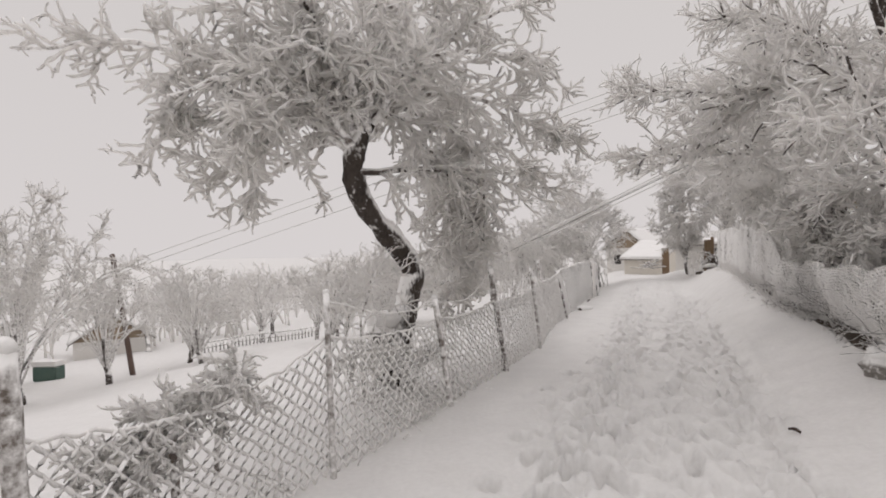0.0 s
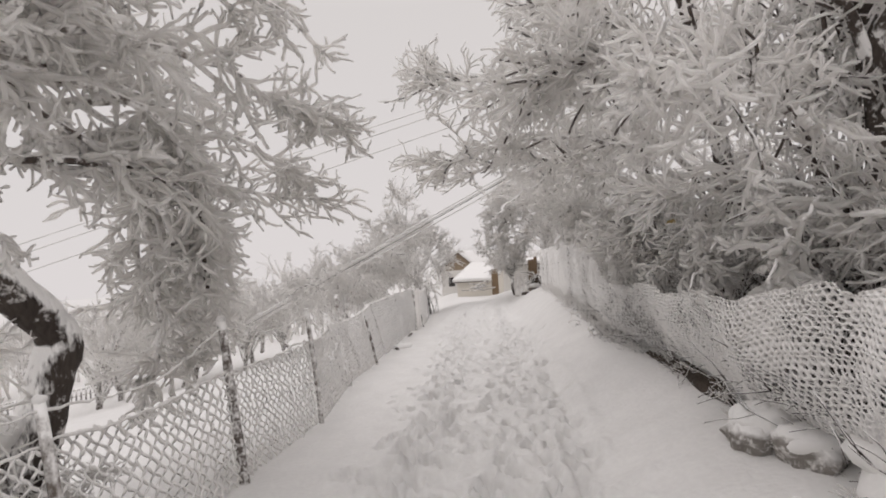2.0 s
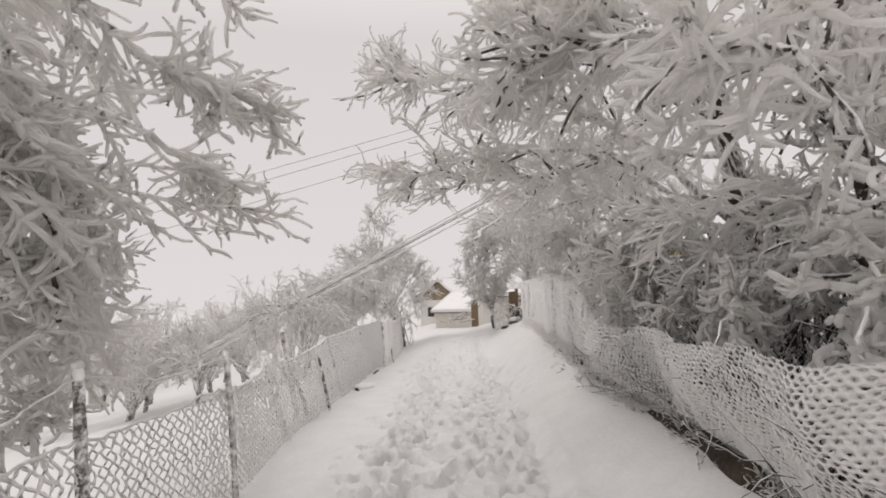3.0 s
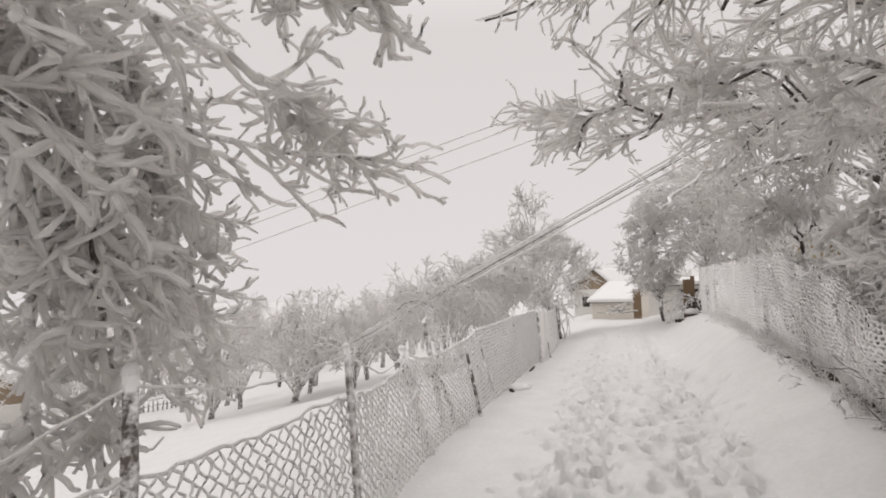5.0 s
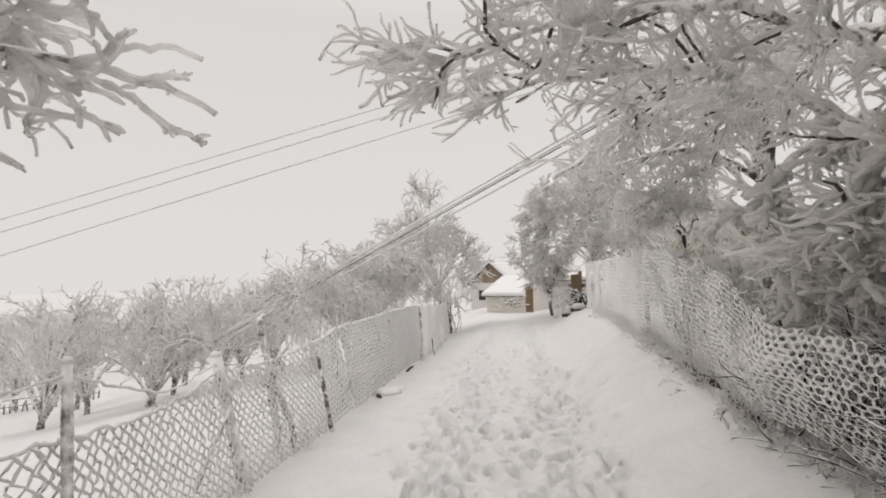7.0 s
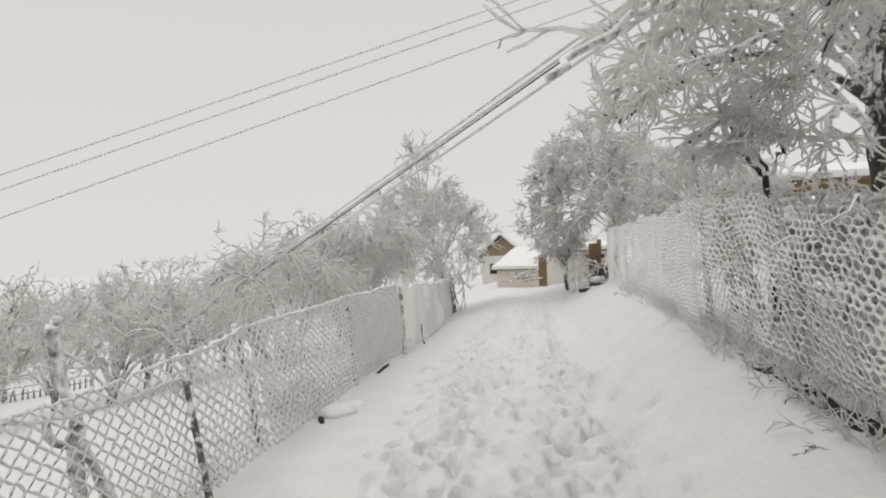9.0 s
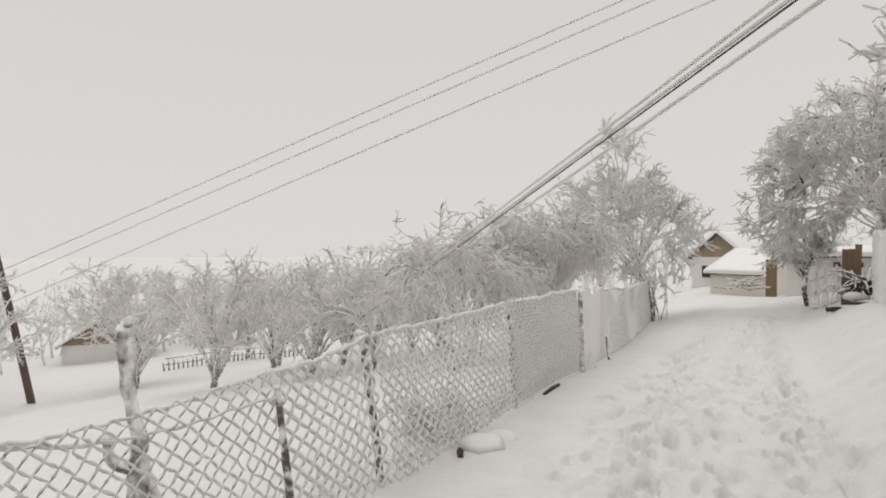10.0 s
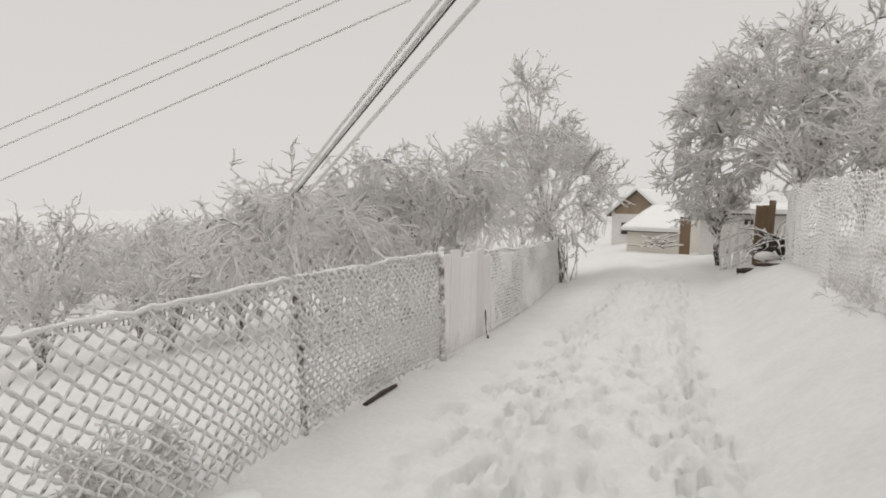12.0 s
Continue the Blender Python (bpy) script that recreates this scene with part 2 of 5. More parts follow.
def rough_radii(rng, n, k, r0, r1, uneven=0.18):
    return np.linspace(r0, r1, k)[None, :] * (1 + rng.normal(0, uneven, (n, k))).clip(0.55, 1.6)


def left_edge(s):
    return np.interp(s, [-5, 3, 6.5, 8.2, 10, 14.6, 16.8, 18.5, 21.5, 26.6, 30, 60], [-2.3, -2.2, -2.02, -2.0, -2.22, -2.43, -2.5, -2.62, -2.95, -3.66, -4.3, -8])


def right_edge(s):
    return np.interp(s, [-5, 5, 8.3, 9.9, 12, 14, 17, 20, 23.5, 26, 40, 60], [1.9, 1.88, 1.85, 1.58, 1.47, 1.38, 1.33, 1.31, 1.36, 1.5, 2.5, 4])


def headroom(pts):
    """Which polylines keep clear of the way that people walk along the lane."""
    a = pts[..., 0] * AX.x + pts[..., 1] * AX.y
    u = pts[..., 0] * RT.x + pts[..., 1] * RT.y
    low = np.interp(u, [-1.8, -1.75, -1.2, -0.6, 0.6, 1.0], [-99, 0.0, 2.0, 2.75, 2.75, 2.2])
    edge = right_edge(a) + np.interp(a, [9.5, 11], [-0.12, 0.06])
    low = np.where(u > 1.0, np.where(u < edge, np.interp(a, [9, 14.5, 16], [1.62, 1.9, 2.1]), -99), low)
    return ~((pts[..., 2] < low) & (a < 20)).any(axis=1)


def blunt_radii(rng, n, k, r0, r1, uneven):
    """Rime-thick fingers: knobby along their length, with a rounded end."""
    prof = np.linspace(r0, r1, k)
    prof[-1] *= 0.8
    return prof[None, :] * (1 + rng.normal(0, uneven, (n, k))).clip(0.6, 1.5)


def frosted_crown(rng, limbs, n1, l1, n2, l2, n3, l3, thick=1.0, droop=(0.10, 0.08, 0.04), low=0.25, spread=(0.75, 0.65, 0.7), sides=4, origin=(0, 0, 0), fine=3, knots=4, bare=0.0):
    """Twigs on the limbs (n, k, 3), and the branches that carry them apart where a share of them is bare of rime."""
    tb, wood = Tubes(), Tubes()
    org = np.asarray(origin, float)
    k1, k2 = (7, 6) if knots > 3 else (5, 4)
    p, d, t = sprout(rng, limbs, n1, low, spread[0], 0.15)
    b1 = grow(rng, p, d, rng.uniform(*l1, n1) * (1 - 0.35 * t), k1, 1.26 / k1, droop[0] * 7 / k1)
    b1 = b1[headroom(b1 + org)]
    naked = rng.random(len(b1)) < bare
    tb.add(b1[~naked], blunt_radii(rng, int((~naked).sum()), k1, 0.025 * thick, 0.017 * thick, 0.16), sides + 1)
    if naked.any():
        wood.add(b1[naked], blunt_radii(rng, int(naked.sum()), k1, 0.022 * thick, 0.014 * thick, 0.12), 5)
    p, d, t = sprout(rng, b1, n2, 0.08, spread[1])
    b2 = grow(rng, p, d, rng.uniform(*l2, n2) * (1 - 0.45 * t), k2, 1.32 / k2, droop[1] * 6 / k2)
    b2 = b2[headroom(b2 + org)]
    tb.add(b2, blunt_radii(rng, len(b2), k2, 0.018 * thick, 0.0145 * thick, 0.2), sides)
    p, d, t = sprout(rng, b2, n3, 0.05, spread[2])
    b3 = grow(rng, p, d, rng.uniform(*l3, n3) * (1 - 0.3 * t), knots, 0.28, droop[2])
    b3 = b3[headroom(b3 + org)]
    tb.add(b3, blunt_radii(rng, len(b3), knots, 0.0125 * thick, 0.0115 * thick, 0.14), fine)
    return tb, wood


def value_noise(x, y, scale, seed):
    """Smooth noise in -1..1 on arrays."""
    g = np.random.default_rng(seed).uniform(-1, 1, (256, 256))
    x, y = x * scale + 1000.3, y * scale + 1000.7
    i, j = np.floor(x).astype(int), np.floor(y).astype(int)
    fx, fy = x - i, y - j
    fx, fy = fx * fx * (3 - 2 * fx), fy * fy * (3 - 2 * fy)
    i0, i1, j0, j1 = i % 256, (i + 1) % 256, j % 256, (j + 1) % 256
    return (g[i0, j0] * (1 - fx) + g[i1, j0] * fx) * (1 - fy) + (g[i0, j1] * (1 - fx) + g[i1, j1] * fx) * fy


def smooth(a, b, x):
    t = np.clip((x - a) / (b - a), 0, 1)
    return t * t * (3 - 2 * t)


# ---------------------------------------------------------------- the lie of the land
def land(s, u):
    """The height of the snow at a place along (s) and across (u) the lane."""
    s, u = np.asarray(s, float), np.asarray(u, float)
    base = 0.05 - 0.55 * smooth(24, 40, s) - 0.4 * smooth(40, 60, s)
    ur, ul = right_edge(s), left_edge(s)
    hr = np.interp(s, [-5, 3, 5, 8, 10, 12, 14, 17, 20, 23.5, 26, 40], [0.2, 0.22, 0.3, 0.42, 0.46, 0.66, 0.78, 0.80, 0.78, 0.64, 0.58, 0.4])
    z = base + hr * smooth(ur - 1.35, ur, u)
    z = z - np.interp(s, [16, 18.5, 21.5, 26.6, 30], [0, 0.12, 0.28, 0.40, 0.38]) * smooth(ul + 2.2, ul, u)
    # a low bank before the outbuildings
    z = z + 0.46 * np.exp(-(((s - 30.5) / 2.4) ** 2)) * smooth(-1.7, 0.3, u) * smooth(7, 4, u)
    right = np.maximum(u - ur, 0)
    z = z + 0.12 * np.minimum(right, 12) + 0.03 * np.maximum(right - 12, 0).clip(0, 60)
    left = np.maximum(ul - 0.25 - u, 0)
    z = z - 0.205 * np.minimum(left, 21) * smooth(0, 3, left) - 0.13 * np.clip(left - 21, 0, 10) - 0.085 * np.clip(left - 31, 0, 60)
    z = z + (0.05 * value_noise(s, u, 0.55, 3) + 0.10 * value_noise(s, u, 0.16, 4)) * smooth(0.3, 2.0, left + right)
    return z


def at(s, u, h=0.0):
    """A world place h above the snow."""
    p = AX * float(s) + RT * float(u)
    return Vector((p.x, p.y, float(land(s, u)) + h))


def su_of(x, y):
    return x * AX.x + y * AX.y, x * RT.x + y * RT.y


def ground_at(x, y):
    return float(land(*su_of(x, y)))


# the ground: one sheet, fine on the lane, coarse to the horizon
def spaced(*runs):
    out = [np.arange(a, b, st) for a, b, st in runs]
    line = np.concatenate(out + [[runs[-1][1]]])
    return line[np.concatenate([[True], np.diff(line) > 0.012])]


gs = spaced((-700, -100, 100), (-100, -20, 8), (-20, -2, 0.5), (-2, 0.6, 0.12), (0.6, 13, 0.036), (13, 18, 0.06), (18, 27, 0.12), (27, 44, 0.4), (44, 100, 4), (100, 900, 100))
gu = spaced((-900, -100, 100), (-100, -40, 5), (-40, -12, 1.0), (-12, -2.6, 0.35), (-2.6, -1.7, 0.08), (-1.7, 1.15, 0.036), (1.15, 2.4, 0.08), (2.4, 12, 0.35), (12, 60, 4), (60, 900, 105))
GS, GU = np.meshgrid(gs, gu, indexing="ij")
GZ = land(GS, GU)
rng = np.random.default_rng(11)
on_lane = smooth(left_edge(GS) - 0.1, left_edge(GS) + 0.9, GU) * smooth(right_edge(GS) - 0.1, right_edge(GS) - 0.9, GU)
track = on_lane * smooth(-2, 0, GS)
GZ += track * (0.018 * value_noise(GS, GU, 1.7, 5) + 0.014 * value_noise(GS, GU, 5.0, 6))


def lane_middle(s):
    return np.interp(s, [0, 6, 12, 18, 25], [0.0, -0.05, -0.25, -0.8, -1.2])


trodden = track * np.exp(-(((GU - lane_middle(GS)) / 0.95) ** 4)) * smooth(27, 22, GS)
GZ += trodden * (0.036 * value_noise(GS * 0.6, GU, 3.0, 12) + 0.022 * value_noise(GS, GU * 1.5, 6.5, 13))


def tread(s0, u0, ls, lu, depth, turn):
    """Presses one footprint into the snow, with a low rim."""
    i0, i1 = np.searchsorted(gs, [s0 - 0.34, s0 + 0.34])
    j0, j1 = np.searchsorted(gu, [u0 - 0.34, u0 + 0.34])
    ds, du = GS[i0:i1, j0:j1] - s0, GU[i0:i1, j0:j1] - u0
    a, b = ds * math.cos(turn) + du * math.sin(turn), du * math.cos(turn) - ds * math.sin(turn)
    small = float(np.interp(s0, [7, 11], [1.0, 0.76]))
    depth = depth * 1.75 * small
    r = np.sqrt((a / (ls * small)) ** 2 + (b / (lu * small)) ** 2)
    GZ[i0:i1, j0:j1] += -0.9 * depth * (1 - smooth(0.35, 1.25, r)) + 0.22 * depth * np.exp(-((r - 1.4) / 0.35) ** 2)


# walkers' lines, each a run of steps, and many strays where they cross
for line in range(22):
    off, s0, sway = rng.choice([-0.95, -0.55, 0.05, 0.35, 0.65], p=[0.14, 0.24, 0.16, 0.26, 0.2]) + rng.normal(0, 0.10), rng.uniform(-1.5, -0.8), rng.uniform(0, 6)
    side_of = 1
    while s0 < 26:
        tread(s0, lane_middle(s0) + off + 0.12 * math.sin(s0 * 0.5 + sway) + side_of * 0.07 + rng.normal(0, 0.03), rng.uniform(0.10, 0.15), rng.uniform(0.05, 0.072), rng.uniform(0.035, 0.075), rng.normal(0, 0.22))
        side_of = -side_of
        s0 += rng.uniform(0.38, 0.62)
for _ in range(1300):
    s0 = rng.uniform(-1.5, 26)
    lane_of = rng.choice([-0.95, -0.6, 0.0, 0.3, 0.62], p=[0.1, 0.24, 0.14, 0.28, 0.24])
    tread(s0, lane_middle(s0) + lane_of + rng.normal(0, 0.16), rng.uniform(0.06, 0.15), rng.uniform(0.04, 0.08), rng.uniform(0.02, 0.055), rng.normal(0, 0.5))
for _ in range(26):
    s0 = rng.uniform(0, 20)
    tread(s0, lane_middle(s0) + rng.uniform(-1.6, 1.2), 0.14, 0.07, rng.uniform(0.01, 0.022), rng.normal(0, 0.4))
# a long rut where wheels have slid, and a fainter one
for off, deep, wide in ((0.78, 0.045, 0.10), (-1.05, 0.016, 0.12)):
    mid = lane_middle(GS) + off + 0.05 * np.sin(GS * 0.9)
    g = (GU - mid) / wide
    GZ += track * smooth(27, 20, GS) * deep * (-np.exp(-g * g) + 0.45 * np.exp(-((np.abs(g) - 1.7) / 0.6) ** 2)) * (0.7 + 0.5 * value_noise(GS, GU * 0, 0.8, 8))
GX, GY = GS * AX.x + GU * RT.x, GS * AX.y + GU * RT.y
ni, nj = GS.shape
gi = np.arange(ni * nj).reshape(ni, nj)
gq = np.stack([gi[:-1, :-1], gi[:-1, 1:], gi[1:, 1:], gi[1:, :-1]], -1).reshape(-1, 4)[:, ::-1]
ground = hang("ground", numpy_mesh("ground", np.stack([GX, GY, GZ], -1).reshape(-1, 3), gq), M_LANE)
tagged(ground, "snow-covered lane with trodden footprints and sloping fields", "ground", kind="structure")


# ---------------------------------------------------------------- fences
def bent_tube(points, radii, k=10, sides=8, seed=0, uneven=0.06, jitter=0.0):
    r = np.random.default_rng(seed)
    p = resample(points, k, r, jitter)
    rad = np.interp(np.linspace(0, 1, k), np.linspace(0, 1, len(radii)), radii)
    return Tubes().add(p[None], rad[None] * (1 + r.normal(0, uneven, (1, k))), sides)


def lump(rad, seed, squash=0.6, rough=0.16, subdiv=2):
    """An uneven rounded blob."""
    bm = bmesh.new()
    bmesh.ops.create_icosphere(bm, subdivisions=subdiv, radius=1.0)
    off = Vector((seed * 1.7, seed * 0.9, seed * 2.3))
    for v in bm.verts:
        n = 1 + rough * 2 * noise.noise(v.co * 1.3 + off) + rough * noise.noise(v.co * 3.1 + off)
        v.co = Vector((v.co.x * rad * n, v.co.y * rad * n, v.co.z * rad * n * squash))
    for f in bm.faces:
        f.smooth = True
    return bm


def fence_post(s, u, h, lean_s, lean_u, rad, mat, label, seed, cap=True):
    base = at(s, u, -0.15)
    top = at(s + lean_s, u + lean_u, 0)
    top.z = base.z + 0.15 + h
    ob = thing("fence_post", label, "fence post", "posts of the wire fence", base)
    mid = (base + top) / 2 + Vector((random.uniform(-0.012, 0.012), random.uniform(-0.012, 0.012), 0))
    part_me = bent_tube([Vector((0, 0, 0)), mid - base, top - base], [rad * 1.1, rad, rad * 0.9], 12, 8, seed).mesh("post")
    hang("shaft", part_me, mat, ob)
    if cap:
        c = part("snow_cap", lump(rad * 1.08, seed, 0.8, 0.1), M_SNOW, ob, "small cap of snow on the post top")
        c.location = top - base
    return ob


LEFT_POSTS = [
    # along, across, height, lean along, lean across, radius, kind
    (1.15, -2.22, 1.22, -0.03, -0.05, 0.044, 1),
    (1.85, -2.25, 0.70, -0.02, -0.03, 0.024, 0),
    (3.00, -2.18, 1.27, 0.00, -0.04, 0.022, 1),
    (4.82, -2.08, 1.07, 0.00, -0.17, 0.032, 1),
    (6.40, -2.00, 1.30, 0.22, -0.28, 0.038, 2),
    (8.03, -1.97, 1.24, 0.16, -0.18, 0.026, 1),
    (9.88, -2.21, 1.02, 0.05, -0.34, 0.045, 1),
    (11.52, -2.21, 0.86, 0.00, -0.20, 0.022, 0),
    (12.45, -2.42, 1.02, 0.02, -0.24, 0.027, 0),
    (14.60, -2.43, 1.06, 0.02, -0.12, 0.024, 0),
    (16.80, -2.46, 1.18, 0.02, -0.06, 0.034, 1),
]
for i, (s, u, h, ls, lu, r, kd) in enumerate(LEFT_POSTS):
    fence_post(s, u, h, ls, lu, r, (M_STEEL, M_POST, M_TRUNK2)[kd], "leaning weathered wooden fence post crusted with rime" if kd else "thin rusty steel fence post white with rime", 20 + i)
# the forked post with a snow cap, and a slanting brace
fork = thing("forked_post", "thick forked wooden fence post crusted white with rime", "fence post", at=at(10.84, -2.5, -0.15))
hang("stem", bent_tube([(0, 0, 0), (-0.01, 0.02, 0.35), (-0.07, 0.04, 0.72), (-0.05, 0.05, 0.86), (-0.13, 0.07, 1.12), (-0.17, 0.08, 1.36), (-0.15, 0.09, 1.43)], [0.036, 0.036, 0.040, 0.034, 0.031, 0.034, 0.026], 22, 8, 3, 0.09, 0.004).mesh("stem"), M_POST, fork)
hang("side_stem", bent_tube([(0.17, 0.08, 0), (0.12, 0.07, 0.35), (0.0, 0.04, 0.70), (-0.05, 0.05, 0.84)], [0.032, 0.030, 0.028, 0.024], 14, 8, 4, 0.09, 0.004).mesh("side_stem"), M_POST, fork)
hang("stub", bent_tube([(-0.06, 0.03, 0.74), (-0.15, -0.01, 0.80), (-0.17, -0.02, 0.93)], [0.024, 0.023, 0.020], 8, 7, 5).mesh("stub"), M_POST, fork)
fc = part("snow_cap", lump(0.028, 7, 0.8, 0.1), M_RIME, fork, "rounded cap of rime")
fc.location = (-0.15, 0.09, 1.43)
brace = thing("fence_brace", "slanting dark stick bracing the wire fence", "fence brace", at=at(9.1, -2.28, 0))
e = at(9.85, -2.38, 0.62) - at(9.1, -2.28, 0)
hang("stick", bent_tube([(0, 0, -0.05), e * 0.5, e], [0.02, 0.018, 0.016], 8, 6, 9).mesh("stick"), M_STEEL, brace)


def mesh_height(s):
    return np.interp(s, [0, 1.15, 2, 3, 4.8, 6.5, 8, 10, 11.5, 12.5, 14.6, 17, 24], [0.78, 0.84, 0.80, 0.92, 0.82, 0.84, 0.88, 0.88, 0.90, 1.0, 1.06, 1.12, 1.15])


def link_panel(s0, s1, cell, tall, rad, height, side, lean, sag, seed, uneven=0.006, bulge=0.0, base=0.03, mat_radius=0.13):
    """Chain link as zigzag strands between two places of a fence; side(s) is its foot, lean(s) how far its head leans."""
    r = np.random.default_rng(seed)
    n = max(6, int((s1 - s0) / (cell * 0.5)))
    hmean = float(np.mean(height(np.linspace(s0, s1, 5))))
    k = max(6, int(hmean / (tall * 0.5)))
    i, j = np.meshgrid(np.arange(n), np.arange(k + 1), indexing="ij")
    par = np.where((i + j) % 2 == 0, 0.5, -0.5)
    s = s0 + (i + 0.5 + par * 0.96) * (s1 - s0) / n
    v = j / k
    span = np.sin(np.pi * np.clip((s - s0) / (s1 - s0), 0, 1))
    s = s + (0.03 if tall > 0.086 else 0.016) * value_noise(s, v, 2.2, seed) * span
    h = height(s) - sag * span
    u = side(s) + lean(s) * v + bulge * np.sin(np.pi * v) * (0.6 + 0.4 * value_noise(s, v, 0.9, seed + 1)) + 0.035 * value_noise(s, v, 1.3, seed + 2)
    z = land(s, side(s)) + base + h * v + 0.03 * value_noise(s, v, 2.5, seed + 3) * v
    p = np.stack([s * AX.x + u * RT.x, s * AX.y + u * RT.y, z], -1) + r.normal(0, uneven * 0.45, (n, k + 1, 3))
    # a point between the bends makes the wire round and uneven
    q = np.empty((n, 2 * k + 1, 3))
    q[:, ::2] = p
    q[:, 1::2] = (p[:, 1:] + p[:, :-1]) / 2 + r.normal(0, uneven * 0.25, (n, k, 3))
    return Tubes().add(q, rad * (1 + r.normal(0, mat_radius, (n, 2 * k + 1))).clip(0.6, 1.6), 4)


def edge_wire(s0, s1, side, lean, height, rad, seed, base=0.03, sag=0.0, frac=1.0, k=26):
    r = np.random.default_rng(seed)
    s = np.linspace(s0, s1, k)
    span = np.sin(np.pi * (s - s0) / (s1 - s0))
    h = (height(s) - sag * span) * frac
    u = side(s) + lean(s) * frac + r.normal(0, 0.006, k)
    z = land(s, side(s)) + base + h + r.normal(0, 0.008, k)
    p = np.stack([s * AX.x + u * RT.x, s * AX.y + u * RT.y, z], -1)
    return p[None], rad * (1 + r.normal(0, 0.2, (1, k))).clip(0.5, 1.7)


def left_lean(s):
    return np.interp(s, [p[0] for p in LEFT_POSTS], [p[4] * mesh_height(p[0]) / p[2] for p in LEFT_POSTS])


def net_sheet(s0, s1, wide, tall, hole, thick, height, side, lean, seed, bulge, base, clog=0.0, ragged=0.0, slack=1.0):
    """Netting so thick with rime that each mesh is a small hole in a soft web; hexagons in staggered rows, each with its hole."""
    r = np.random.default_rng(seed)
    n = max(4, round((s1 - s0) / wide))
    hm = float(np.max(height(np.linspace(s0, s1, 7))))
    k = max(6, round(hm / (tall * 0.75)))
    i, j = np.meshgrid(np.arange(n), np.arange(k), indexing="ij")
    cs = s0 + (i + 0.25 + 0.5 * (j % 2)) * (s1 - s0) / n
    cv = (j + 0.5) / k
    top = 1.0 + ragged * value_noise(cs, cs * 0, 1.7, seed + 9) + 0.6 * ragged * value_noise(cs, cs * 0, 5.0, seed + 8)
    foot = 0.05 * value_noise(cs, cs * 0, 3.0, seed + 7).clip(0, 1)
    keep = (cv < top) & (cv > foot)
    cs, cv = cs[keep], cv[keep]
    w, h = (s1 - s0) / n, 1 / (k * 0.75)
    hx = np.array([0, 0.5, 0.5, 0, -0.5, -0.5]) * w
    hv = np.array([0.5, 0.25, -0.25, -0.5, -0.25, 0.25]) * h
    f = hole * (1 + 0.16 * r.normal(0, 1, len(cs)))
    f = f * np.clip(1 - clog - 0.75 * value_noise(cs, cv, 1.9, seed + 5) - 0.35 * value_noise(cs, cv, 6.0, seed + 6), 0.06, 1.08)
    f = f.clip(0.03, 0.86)[:, None]

    def surface(s, v, off):
        # folds that run down aslant, a belly, and small dents
        s = s + 0.02 * value_noise(s, v, 9.0, seed + 3) + slack * (0.09 * value_noise(s, v, 1.4, seed) + 0.03 * value_noise(s, v, 3.5, seed + 21))
        v2 = v + (0.018 * value_noise(s, v * 2, 8.0, seed + 4) + slack * 0.06 * value_noise(s, v, 1.8, seed + 22)) * smooth(0.0, 0.2, v)
        u = side(s) + lean(s) * v + bulge * np.sin(np.pi * np.clip(v, 0, 1)) * (0.7 + 0.6 * value_noise(s, v, 0.8, seed + 1))
        u = u + slack * 0.06 * value_noise(s + 0.6 * v, v * 0.3, 2.0, seed + 2) + 0.012 * value_noise(s, v, 7.0, seed + 11) + off
        z = land(s, side(s)) + (base(s) if callable(base) else base) + height(s) * v2 * (1 + 0.05 * value_noise(s, s * 0, 1.1, seed + 12))
        return np.stack([s * AX.x + u * RT.x, s * AX.y + u * RT.y, z], -1)

    so, vo = cs[:, None] + hx, cv[:, None] + hv
    si, vi = cs[:, None] + hx * f + r.normal(0, 0.004, so.shape), cv[:, None] + hv * f + r.normal(0, 0.04 * h, so.shape)
    m = len(cs)
    verts = np.concatenate([surface(so, vo, -thick / 2), surface(si, vi, 0.0), surface(so, vo, thick / 2)], 1).reshape(-1, 3)
    g = np.arange(m)[:, None] * 18
    e = np.arange(6)[None]
    e2 = (e + 1) % 6
    front = np.stack([g + e, g + e2, g + 6 + e2, g + 6 + e], -1)
    rear = np.stack([g + 12 + e, g + 6 + e, g + 6 + e2, g + 12 + e2], -1)
    return numpy_mesh("netting_panel", verts, np.concatenate([front, rear]).reshape(-1, 4))


